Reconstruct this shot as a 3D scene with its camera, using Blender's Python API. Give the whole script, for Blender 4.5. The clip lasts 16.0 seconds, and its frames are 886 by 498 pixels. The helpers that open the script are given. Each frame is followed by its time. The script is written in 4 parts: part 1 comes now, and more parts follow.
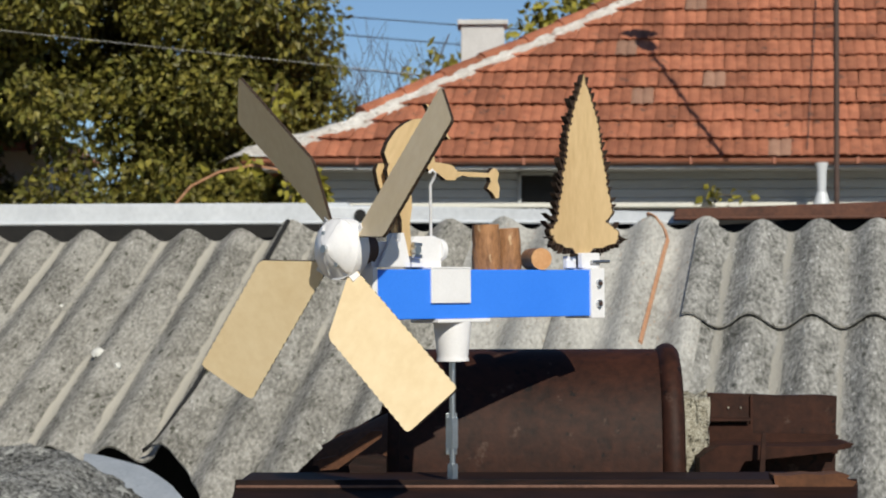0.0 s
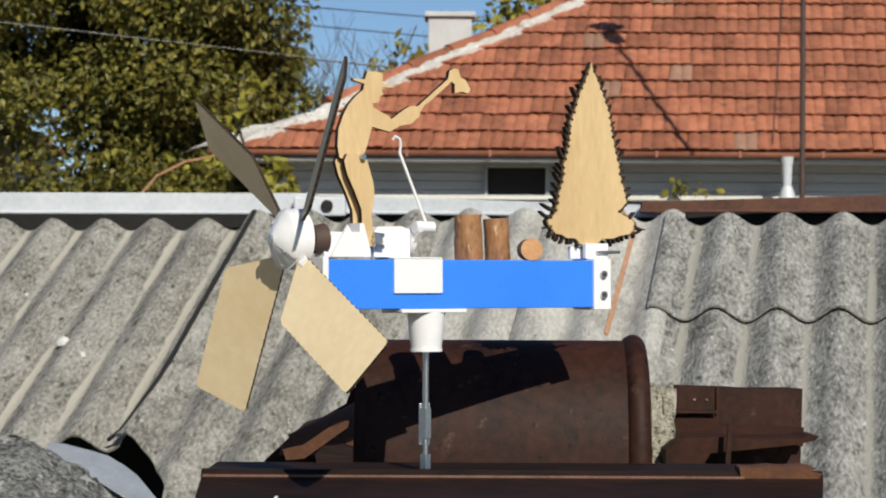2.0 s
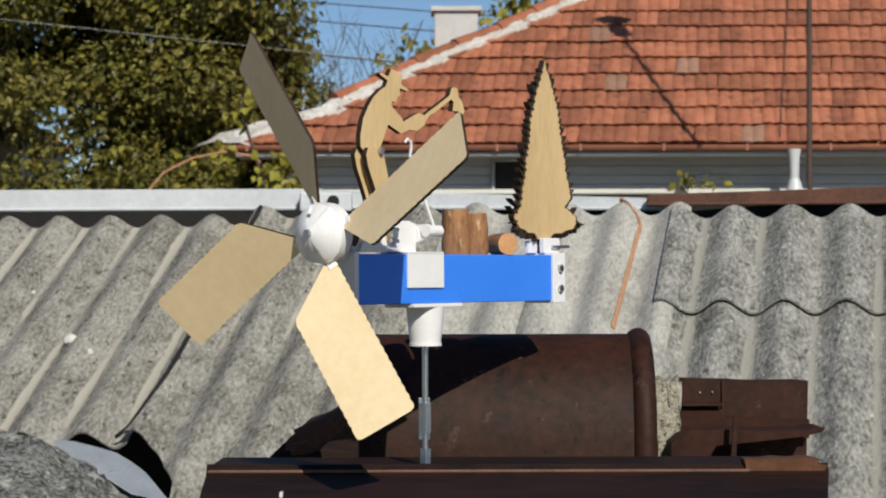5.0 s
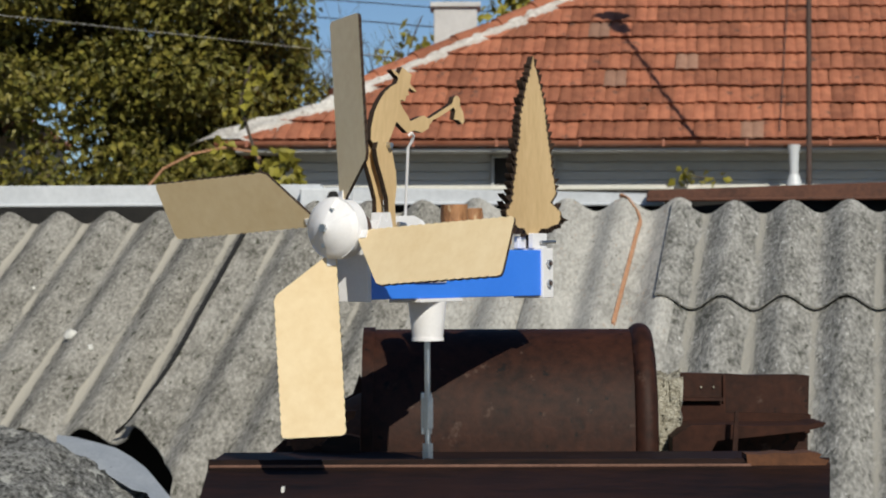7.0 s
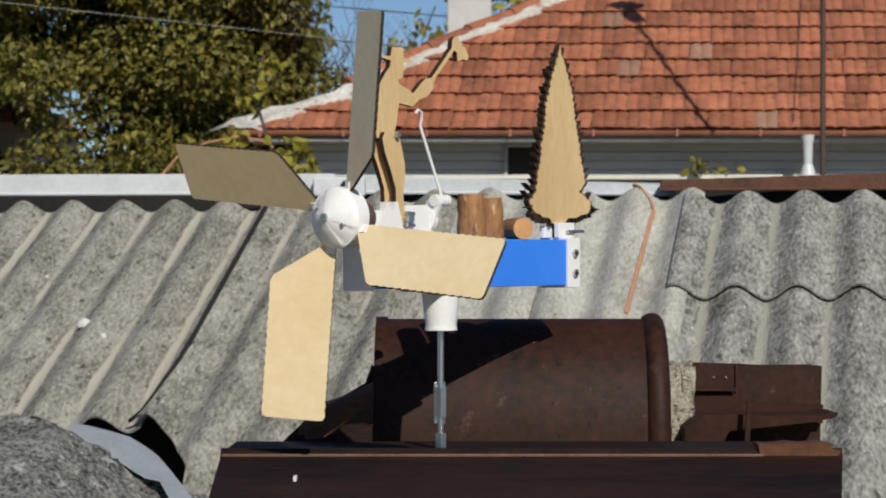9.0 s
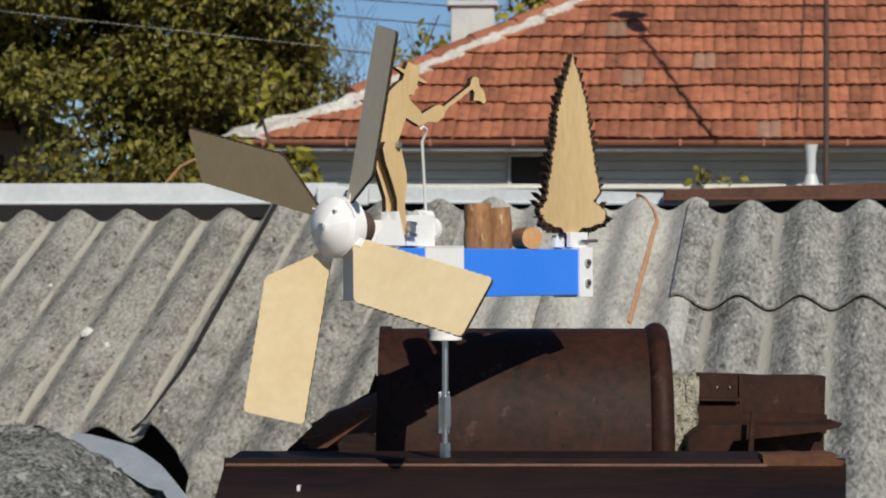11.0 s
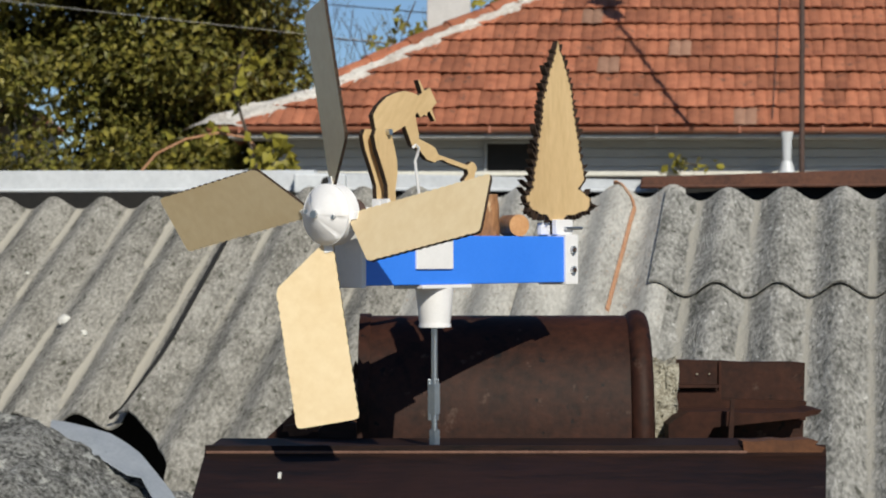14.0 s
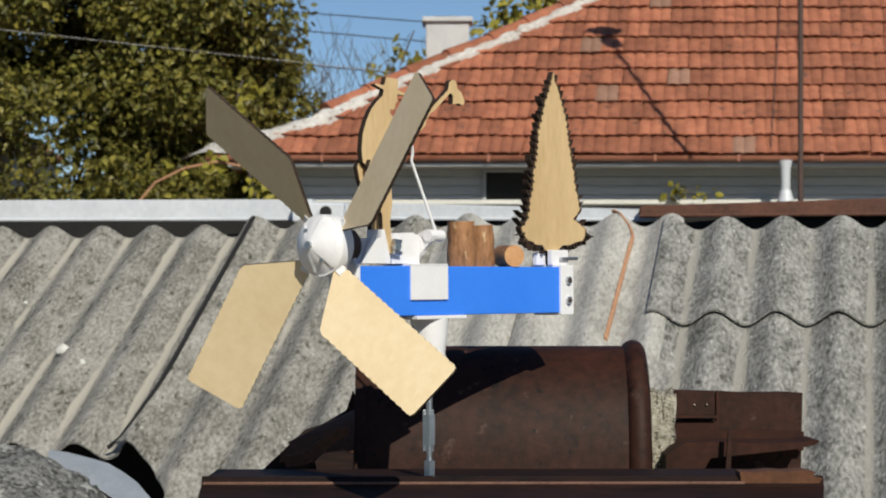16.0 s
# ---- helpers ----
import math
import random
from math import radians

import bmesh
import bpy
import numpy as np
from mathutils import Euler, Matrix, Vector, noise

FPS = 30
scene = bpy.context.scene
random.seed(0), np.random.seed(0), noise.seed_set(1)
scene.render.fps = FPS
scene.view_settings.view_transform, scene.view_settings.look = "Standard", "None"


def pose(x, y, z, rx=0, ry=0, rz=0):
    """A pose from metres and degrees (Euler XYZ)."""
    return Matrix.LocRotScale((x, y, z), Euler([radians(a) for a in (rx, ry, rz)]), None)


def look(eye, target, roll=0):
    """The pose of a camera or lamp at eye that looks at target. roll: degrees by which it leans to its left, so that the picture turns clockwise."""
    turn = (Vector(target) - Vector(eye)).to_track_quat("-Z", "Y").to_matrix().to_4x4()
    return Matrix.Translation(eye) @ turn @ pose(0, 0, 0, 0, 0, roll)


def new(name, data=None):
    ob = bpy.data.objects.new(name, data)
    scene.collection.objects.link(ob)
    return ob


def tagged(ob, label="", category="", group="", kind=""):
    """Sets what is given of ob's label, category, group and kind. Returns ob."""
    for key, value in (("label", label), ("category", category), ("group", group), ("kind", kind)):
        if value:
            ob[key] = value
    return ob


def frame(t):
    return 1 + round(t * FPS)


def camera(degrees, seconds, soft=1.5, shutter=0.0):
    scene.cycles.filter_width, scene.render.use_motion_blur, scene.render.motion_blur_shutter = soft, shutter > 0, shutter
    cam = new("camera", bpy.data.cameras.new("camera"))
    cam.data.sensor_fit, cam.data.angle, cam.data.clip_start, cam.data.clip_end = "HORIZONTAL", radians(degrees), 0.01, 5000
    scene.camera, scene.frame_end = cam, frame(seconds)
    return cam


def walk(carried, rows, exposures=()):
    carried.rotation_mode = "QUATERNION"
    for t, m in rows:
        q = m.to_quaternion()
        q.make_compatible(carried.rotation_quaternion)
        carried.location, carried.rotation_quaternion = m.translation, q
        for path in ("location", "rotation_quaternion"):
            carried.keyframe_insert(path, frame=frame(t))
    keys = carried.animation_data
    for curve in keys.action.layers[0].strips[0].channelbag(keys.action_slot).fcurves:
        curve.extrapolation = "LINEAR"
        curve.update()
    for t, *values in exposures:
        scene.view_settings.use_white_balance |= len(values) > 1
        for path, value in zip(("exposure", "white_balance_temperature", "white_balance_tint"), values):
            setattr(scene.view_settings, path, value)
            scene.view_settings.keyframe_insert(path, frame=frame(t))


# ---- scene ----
from mathutils.geometry import tessellate_polygon

# ---- camera and its way ----
cam = camera(21.5, 16.0, soft=2.0)
cam.data.dof.use_dof = True
cam.data.dof.focus_distance = 3.0
cam.data.dof.aperture_fstop = 26.0


def eye_pose(turn, tilt, roll, dx, dz):
    return pose(dx, 0.0, 1.6 + dz, 91.096 + tilt, 0, turn) @ pose(0, 0, 0, 0, 0, roll)


walk(cam, [
    (0.0, eye_pose(0.678, 0.346, -0.116, 0.0019, 0.0010)),
    (0.5, eye_pose(0.707, 0.455, 0.024, 0.0014, 0.0009)),
    (1.0, eye_pose(0.336, 0.562, 0.323, 0.0005, -0.0003)),
    (1.5, eye_pose(-0.067, 0.277, 0.360, 0.0000, -0.0016)),
    (2.0, eye_pose(-0.170, 0.149, 0.262, -0.0013, -0.0011)),
    (2.5, eye_pose(-0.032, -0.003, 0.280, -0.0001, 0.0005)),
    (3.0, eye_pose(0.046, -0.033, 0.099, -0.0007, -0.0007)),
    (3.5, eye_pose(0.000, 0.000, 0.000, 0.0000, 0.0000)),
    (4.0, eye_pose(0.007, 0.070, -0.125, 0.0026, 0.0000)),
    (6.5, eye_pose(0.042, -0.081, -0.153, 0.0048, -0.0038)),
    (7.0, eye_pose(0.014, -0.079, -0.174, 0.0015, -0.0028)),
    (7.5, eye_pose(0.137, -0.022, -0.023, 0.0020, -0.0031)),
    (8.0, eye_pose(0.292, -0.164, 0.017, 0.0014, -0.0041)),
    (8.5, eye_pose(0.328, -0.356, -0.039, 0.0025, -0.0034)),
    (11.0, eye_pose(0.416, -0.110, 0.017, 0.0015, -0.0023)),
    (11.5, eye_pose(0.421, -0.089, 0.003, 0.0016, -0.0030)),
    (12.0, eye_pose(0.391, -0.139, 0.017, -0.0001, -0.0025)),
    (12.5, eye_pose(0.358, -0.159, 0.052, -0.0029, -0.0041)),
    (13.0, eye_pose(0.367, -0.286, 0.098, -0.0069, -0.0061)),
    (13.5, eye_pose(0.203, -0.420, 0.030, -0.0129, -0.0035)),
    (14.0, eye_pose(-0.182, -0.424, -0.025, -0.0048, -0.0023)),
    (14.5, eye_pose(-0.343, -0.402, -0.062, -0.0062, -0.0016)),
    (15.0, eye_pose(-0.372, -0.251, 0.021, -0.0042, -0.0021)),
    (15.5, eye_pose(-0.383, -0.073, 0.080, -0.0082, -0.0001)),
    (16.0, eye_pose(-0.200, 0.267, -0.050, -0.0019, 0.0009)),
], exposures=[(0.0, 0.02), (1.5, 0.08), (3.5, 0.02), (7.0, -0.13), (8.5, -0.15), (11.0, -0.13), (12.5, 0.0), (13.5, 0.0), (15.0, -0.08), (16.0, -0.05)])

# ---- world, sun ----
SUN_EL, SUN_AZ = 33.5, 18.0   # height of the sun; behind the camera and to its right
world = bpy.data.worlds.new("sky")
scene.world = world
world.use_nodes = True
wn = world.node_tree.nodes
sky = wn.new("ShaderNodeTexSky")
sky.sky_type = "NISHITA"
sky.sun_disc = False
sky.sun_elevation = radians(SUN_EL)
sky.sun_rotation = radians(180.0 - SUN_AZ)
sky.air_density = 0.9
sky.dust_density = 0.0
sky.ozone_density = 5.0
sky.altitude = 900.0
wn["Background"].inputs["Strength"].default_value = 0.075
world.node_tree.links.new(sky.outputs["Color"], wn["Background"].inputs["Color"])
sun_data = bpy.data.lights.new("sun", "SUN")
sun_data.energy = 4.5
sun_data.angle = radians(0.5)
sun_data.color = (1.0, 0.95, 0.815)
sun = new("sun", sun_data)
toward = Vector((-math.sin(radians(SUN_AZ)) * math.cos(radians(SUN_EL)), math.cos(radians(SUN_AZ)) * math.cos(radians(SUN_EL)), -math.sin(radians(SUN_EL))))
sun.matrix_world = look((3, -6, 8), Vector((3, -6, 8)) + toward)
scene.view_settings.exposure = 0.0


# ---- materials ----
def mat(name, a, b, rough=0.7, scale=20.0, fine=None, bump=0.3, dist=0.002, spots=None, spot_scale=60.0, spot_at=0.62, metal=0.0,
        vary=0.0, stretch=(1, 1, 1), island=False, spec=0.4, coat=0.0, valley=None, lichen=None, grain=1.0):
    """Two colours mixed by a coarse and a fine noise, a third as stains or specks, with a fine relief."""
    m = bpy.data.materials.new(name)
    m.use_nodes = True
    nt = m.node_tree
    n, l = nt.nodes, nt.links
    bs = n["Principled BSDF"]
    bs.inputs["Roughness"].default_value = rough
    bs.inputs["Metallic"].default_value = metal
    bs.inputs["Specular IOR Level"].default_value = spec
    bs.inputs["Coat Weight"].default_value = coat
    tc = n.new("ShaderNodeTexCoord")
    mp = n.new("ShaderNodeMapping")
    mp.inputs["Scale"].default_value = stretch
    l.new(tc.outputs["Object"], mp.inputs["Vector"])
    vec = mp.outputs["Vector"]
    info = n.new("ShaderNodeNewGeometry" if island else "ShaderNodeObjectInfo")
    rnd = info.outputs["Random Per Island" if island else "Random"]

    def noise_tex(sc, detail):
        t = n.new("ShaderNodeTexNoise")
        t.noise_dimensions = "4D"
        t.inputs["Scale"].default_value = sc
        t.inputs["Detail"].default_value = detail
        t.inputs["Roughness"].default_value = 0.62
        l.new(vec, t.inputs["Vector"])
        mw = n.new("ShaderNodeMath")
        mw.operation = "MULTIPLY"
        mw.inputs[1].default_value = 37.0
        l.new(rnd, mw.inputs[0])
        l.new(mw.outputs[0], t.inputs["W"])
        return t.outputs["Fac"]

    def ramp(src, lo, hi):
        r = n.new("ShaderNodeMapRange")
        r.inputs["From Min"].default_value = lo
        r.inputs["From Max"].default_value = hi
        l.new(src, r.inputs["Value"])
        return r.outputs["Result"]

    def mix(fac, c1, c2, kind="MIX"):
        x = n.new("ShaderNodeMix")
        x.data_type = "RGBA"
        x.blend_type = kind
        for sock, v in ((x.inputs["Factor"], fac), (x.inputs["A"], c1), (x.inputs["B"], c2)):
            if isinstance(v, (int, float)):
                sock.default_value = v
            elif isinstance(v, tuple):
                sock.default_value = (*v, 1.0)
            else:
                l.new(v, sock)
        return x.outputs["Result"]

    coarse = noise_tex(scale, 3.0)
    small = noise_tex(fine or scale * 9.0, 5.0)
    both = n.new("ShaderNodeMath")
    both.operation = "MULTIPLY_ADD"
    both.inputs[1].default_value = grain
    l.new(small, both.inputs[0])
    base = n.new("ShaderNodeMath")
    base.operation = "ADD"
    base.inputs[1].default_value = 0.5 - 0.5 * grain
    l.new(coarse, base.inputs[0])
    l.new(base.outputs[0], both.inputs[2])
    col = mix(ramp(both.outputs[0], 0.72, 1.28), a, b)
    if spots:
        col = mix(ramp(noise_tex(spot_scale, 4.0), spot_at, spot_at + 0.08), col, spots)
    if lichen:
        col = mix(ramp(noise_tex(spot_scale * 1.7, 3.0), 0.63, 0.69), col, lichen)
    if valley:      # a paler colour low in the valleys of corrugated sheets
        sep = n.new("ShaderNodeSeparateXYZ")
        l.new(tc.outputs["Object"], sep.inputs[0])
        wob = n.new("ShaderNodeMath")
        wob.operation = "MULTIPLY_ADD"
        wob.inputs[1].default_value = 0.016
        l.new(coarse, wob.inputs[0])
        l.new(sep.outputs["Z"], wob.inputs[2])
        col = mix(ramp(wob.outputs[0], -0.0130, -0.0150), col, valley)
    if vary:
        v = n.new("ShaderNodeMapRange")
        v.inputs["To Min"].default_value = 1.0 - vary
        v.inputs["To Max"].default_value = 1.0 + vary
        l.new(rnd, v.inputs["Value"])
        hs = n.new("ShaderNodeHueSaturation")
        l.new(v.outputs["Result"], hs.inputs["Value"])
        l.new(col, hs.inputs["Color"])
        col = hs.outputs["Color"]
    l.new(col, bs.inputs["Base Color"])
    if bump:
        bp = n.new("ShaderNodeBump")
        bp.inputs["Strength"].default_value = bump
        bp.inputs["Distance"].default_value = dist
        l.new(both.outputs[0], bp.inputs["Height"])
        l.new(bp.outputs["Normal"], bs.inputs["Normal"])
    return m


M = {
    "plywood": mat("plywood", (0.52, 0.36, 0.18), (0.66, 0.48, 0.26), 0.6, 14, 160, 0.15, 0.0006, stretch=(1, 1, 0.25)),
    "blade": mat("blade", (0.73, 0.56, 0.33), (0.82, 0.665, 0.43), 0.5, 9, 90, 0.12, 0.0006, spots=(0.62, 0.34, 0.15), spot_scale=11, spot_at=0.72, stretch=(0.4, 1, 1), vary=0.04, coat=0.15),
    "scorched": mat("scorched_plywood", (0.022, 0.012, 0.007), (0.22, 0.135, 0.062), 0.7, 90, 420, 0.3, 0.0005),
    "burnt": mat("burnt_edge", (0.012, 0.007, 0.005), (0.045, 0.024, 0.013), 0.8, 60, 400, 0.3, 0.0005),
    "white": mat("white_plastic", (0.74, 0.73, 0.74), (0.82, 0.81, 0.82), 0.4, 30, 420, 0.12, 0.0003),
    "blue": mat("blue_paint", (0.030, 0.20, 0.84), (0.042, 0.23, 0.90), 0.38, 18, 300, 0.06, 0.0003),
    "steel": mat("zinc_steel", (0.45, 0.47, 0.50), (0.62, 0.64, 0.66), 0.32, 90, 600, 0.1, 0.0003, metal=1.0),
    "bark": mat("bark", (0.15, 0.065, 0.028), (0.42, 0.21, 0.095), 0.55, 55, 260, 0.9, 0.0014, spots=(0.62, 0.45, 0.27), spot_scale=70, spot_at=0.66, stretch=(1, 1, 0.4)),
    "cut": mat("cut_wood", (0.45, 0.22, 0.09), (0.58, 0.32, 0.15), 0.65, 50, 300, 0.2, 0.0005),
    "ridge": mat("brown_clay", (0.0095, 0.0046, 0.0034), (0.046, 0.0162, 0.0092), 0.6, 7, 75, 0.5, 0.0012, spots=(0.075, 0.045, 0.033), spot_scale=34, spot_at=0.63, spec=0.18, lichen=(0.006, 0.004, 0.0035)),
    "sooty": mat("sooty_clay", (0.0055, 0.0034, 0.0028), (0.028, 0.0110, 0.0072), 0.65, 7, 70, 0.6, 0.001, spots=(0.050, 0.028, 0.020), spot_scale=40, spot_at=0.68, stretch=(0.35, 1, 2.2), spec=0.18),
    "pale_lip": mat("pale_clay", (0.10, 0.050, 0.034), (0.20, 0.105, 0.075), 0.7, 30, 200, 0.4, 0.0008, spec=0.3),
    "ridge_red": mat("red_clay", (0.020, 0.0078, 0.005), (0.050, 0.0175, 0.010), 0.8, 16, 90, 0.3, 0.0015, spec=0.2),
    "ridge_orange": mat("broken_clay", (0.050, 0.020, 0.0095), (0.115, 0.045, 0.019), 0.85, 16, 150, 0.5, 0.0015),
    "mortar": mat("mortar", (0.22, 0.195, 0.14), (0.56, 0.53, 0.44), 0.95, 60, 240, 1.0, 0.006, spots=(0.06, 0.052, 0.034), spot_scale=190, spot_at=0.55),
    "asbestos": mat("fibre_cement", (0.12, 0.114, 0.098), (0.43, 0.41, 0.37), 0.94, 9, 85, 1.0, 0.006, spots=(0.065, 0.065, 0.046), spot_scale=40, spot_at=0.585, vary=0.08, stretch=(1.3, 0.6, 1), valley=(0.46, 0.43, 0.37), lichen=(0.50, 0.49, 0.45), grain=1.5),
    "asbestos_pale": mat("fibre_cement_pale", (0.095, 0.094, 0.085), (0.40, 0.39, 0.365), 0.94, 10, 80, 1.0, 0.006, spots=(0.075, 0.075, 0.062), spot_scale=38, spot_at=0.585, vary=0.07, stretch=(1.3, 0.6, 1), valley=(0.33, 0.315, 0.28), lichen=(0.58, 0.57, 0.55), grain=1.5),
    "asbestos_clean": mat("fibre_cement_washed", (0.24, 0.232, 0.212), (0.52, 0.505, 0.470), 0.94, 5, 90, 0.8, 0.004, spots=(0.13, 0.125, 0.105), spot_scale=50, spot_at=0.62, vary=0.05, stretch=(1.3, 0.5, 1), lichen=(0.40, 0.29, 0.21), grain=1.4),
    "rough_cement": mat("rough_cement", (0.05, 0.05, 0.046), (0.35, 0.348, 0.335), 0.95, 18, 95, 1.0, 0.012, grain=2.2, spots=(0.52, 0.52, 0.49), spot_scale=30, spot_at=0.56),
    "lead": mat("grey_metal", (0.30, 0.33, 0.37), (0.42, 0.45, 0.49), 0.5, 12, 120, 0.2, 0.001, metal=0.3),
    "white_metal": mat("white_metal", (0.48, 0.50, 0.53), (0.61, 0.63, 0.66), 0.4, 5, 60, 0.15, 0.001, spots=(0.16, 0.10, 0.07), spot_scale=9, spot_at=0.74),
    "rust": mat("rusty_metal", (0.055, 0.022, 0.014), (0.13, 0.05, 0.028), 0.7, 8, 90, 0.4, 0.001, spots=(0.5, 0.46, 0.42), spot_scale=18, spot_at=0.78),
    "rust_line": mat("rust_line", (0.34, 0.16, 0.085), (0.48, 0.27, 0.16), 0.9, 20, 100, 0.3, 0.001),
    "tile": mat("roof_tile", (0.225, 0.074, 0.041), (0.425, 0.162, 0.088), 0.88, 6, 60, 0.6, 0.004, spots=(0.13, 0.065, 0.045), spot_scale=10, spot_at=0.60, vary=0.27),
    "tile_grey": mat("roof_tile_grey", (0.24, 0.125, 0.085), (0.33, 0.19, 0.13), 0.9, 9, 70, 0.5, 0.003, vary=0.15),
    "tile_far": mat("roof_tile_joined", (0.225, 0.074, 0.041), (0.425, 0.162, 0.088), 0.88, 6, 60, 0.6, 0.004, spots=(0.13, 0.065, 0.045), spot_scale=10, spot_at=0.60, vary=0.27, island=True),
    "lime": mat("lime_mortar", (0.36, 0.33, 0.30), (0.70, 0.68, 0.65), 0.95, 7, 45, 1.0, 0.015, spots=(0.20, 0.15, 0.12), spot_scale=11, spot_at=0.60),
    "chimney": mat("chimney_render", (0.44, 0.44, 0.44), (0.56, 0.56, 0.56), 0.9, 5, 50, 0.4, 0.004, spots=(0.30, 0.30, 0.30), spot_scale=6, spot_at=0.68),
    "siding": mat("grey_boards", (0.31, 0.32, 0.33), (0.42, 0.43, 0.44), 0.8, 3, 40, 0.3, 0.002, stretch=(0.2, 1, 3)),
    "plaster": mat("plaster", (0.55, 0.54, 0.50), (0.68, 0.67, 0.63), 0.9, 3, 40, 0.3, 0.003),
    "gutter": mat("copper_gutter", (0.24, 0.085, 0.050), (0.40, 0.17, 0.11), 0.38, 4, 60, 0.2, 0.001),
    "iron": mat("dark_iron", (0.05, 0.030, 0.025), (0.09, 0.055, 0.045), 0.7, 10, 90, 0.3, 0.001),
    # near-black that stands in for shade: under the ridge, at the lap, in openings
    "dark": mat("shade_black", (0.010, 0.010, 0.011), (0.020, 0.019, 0.018), 0.9, 4, 40, 0.1, 0.001),
    "leaf": mat("leaves", (0.058, 0.072, 0.014), (0.185, 0.150, 0.028), 0.5, 1.3, 7, 0, vary=0.6, island=True, spec=0.3),
    "leaf_yellow": mat("yellow_leaves", (0.16, 0.15, 0.02), (0.30, 0.26, 0.04), 0.55, 2, 9, 0, vary=0.3, island=True, spec=0.3),
    "wood": mat("tree_bark", (0.06, 0.045, 0.035), (0.12, 0.095, 0.075), 0.9, 6, 50, 0.8, 0.01),
    "earth": mat("earth", (0.15, 0.125, 0.075), (0.27, 0.22, 0.135), 0.95, 0.6, 8, 0.5, 0.02),
    "cable": mat("cable", (0.03, 0.03, 0.03), (0.05, 0.05, 0.05), 0.6, 30, 200, 0),
    "wire": mat("pale_wire", (0.40, 0.39, 0.36), (0.52, 0.51, 0.47), 0.6, 30, 200, 0),
}


# ---- mesh helpers ----
def finish(bm, smooth):
    bmesh.ops.recalc_face_normals(bm, faces=bm.faces)
    for f in bm.faces:
        f.smooth = smooth
    return bm


def part(name, bm, material, parent, label="", smooth=False, at=None):
    """Links a bmesh as one mesh object, under a thing, a part or at top level. Several materials: a list."""
    me = bpy.data.meshes.new(name)
    finish(bm, smooth).to_mesh(me)
    bm.free()
    for m in (material if isinstance(material, list) else [material]):
        me.materials.append(m)
    if smooth:
        me.set_sharp_from_angle(angle=radians(38))
    ob = new(name, me)
    ob.parent = parent
    if at is not None:
        ob.matrix_basis = at
    return tagged(ob, label)


def raw(name, verts, faces, material, parent=None, label="", smooth=False):
    me = bpy.data.meshes.new(name)
    me.from_pydata([tuple(v) for v in verts], [], [tuple(f) for f in faces])
    me.materials.append(material)
    if smooth:
        me.shade_smooth()
    ob = new(name, me)
    ob.parent = parent
    return tagged(ob, label)


def thing(name, label, category, group="", kind="", at=None):
    ob = new(name)
    ob.empty_display_size = 0.05
    if at is not None:
        ob.matrix_basis = at
    return tagged(ob, label, category, group, kind)


def box(x0, x1, y0, y1, z0, z1, bevel=0.0, bm=None):
    bm = bm or bmesh.new()
    made = bmesh.ops.create_cube(bm, size=1.0, matrix=Matrix.Translation(((x0 + x1) / 2, (y0 + y1) / 2, (z0 + z1) / 2)) @ Matrix.Diagonal((abs(x1 - x0), abs(y1 - y0), abs(z1 - z0), 1)))
    if bevel:
        edges = list({e for v in made["verts"] for e in v.link_edges})
        bmesh.ops.bevel(bm, geom=edges, offset=bevel, segments=2, affect="EDGES", profile=0.5)
    return bm


def tube(p, q, r0, r1=None, n=12, bm=None):
    """A round bar from p to q."""
    bm = bm or bmesh.new()
    p, q = Vector(p), Vector(q)
    d = q - p
    turn = d.to_track_quat("Z", "Y").to_matrix().to_4x4()
    bmesh.ops.create_cone(bm, cap_ends=True, segments=n, radius1=r0, radius2=r0 if r1 is None else r1, depth=d.length, matrix=Matrix.Translation((p + q) / 2) @ turn)
    return bm


def prism(outline, y0, y1, bevel=0.0, bm=None):
    """A plate: an outline in x and z, from y0 to y1. Its rim carries the second material."""
    bm = bm or bmesh.new()
    front = [bm.verts.new((x, y0, z)) for x, z in outline]
    back = [bm.verts.new((x, y1, z)) for x, z in outline]
    n = len(outline)
    for tri in tessellate_polygon([[Vector((x, z, 0)) for x, z in outline]]):
        bm.faces.new([front[k] for k in tri])
        bm.faces.new([back[k] for k in tri[::-1]])
    for i in range(n):
        f = bm.faces.new((front[i], back[i], back[(i + 1) % n], front[(i + 1) % n]))
        f.material_index = 1
    return bm


def curve_tube(points, r, n=6, bm=None):
    """One round strand along the points."""
    bm = bm or bmesh.new()
    pts = [Vector(p) for p in points]
    rings = []
    for i, p in enumerate(pts):
        d = (pts[min(i + 1, len(pts) - 1)] - pts[max(i - 1, 0)]).normalized()
        ref = Vector((0, 1, 0)) if abs(d.y) < 0.9 else Vector((1, 0, 0))
        u = d.cross(ref).normalized()
        w = d.cross(u)
        rings.append([bm.verts.new(p + (u * math.cos(2 * math.pi * k / n) + w * math.sin(2 * math.pi * k / n)) * r) for k in range(n)])
    for a, b in zip(rings, rings[1:]):
        for k in range(n):
            bm.faces.new((a[k], a[(k + 1) % n], b[(k + 1) % n], b[k]))
    bm.faces.new(rings[0])
    bm.faces.new(rings[-1][::-1])
    return bm

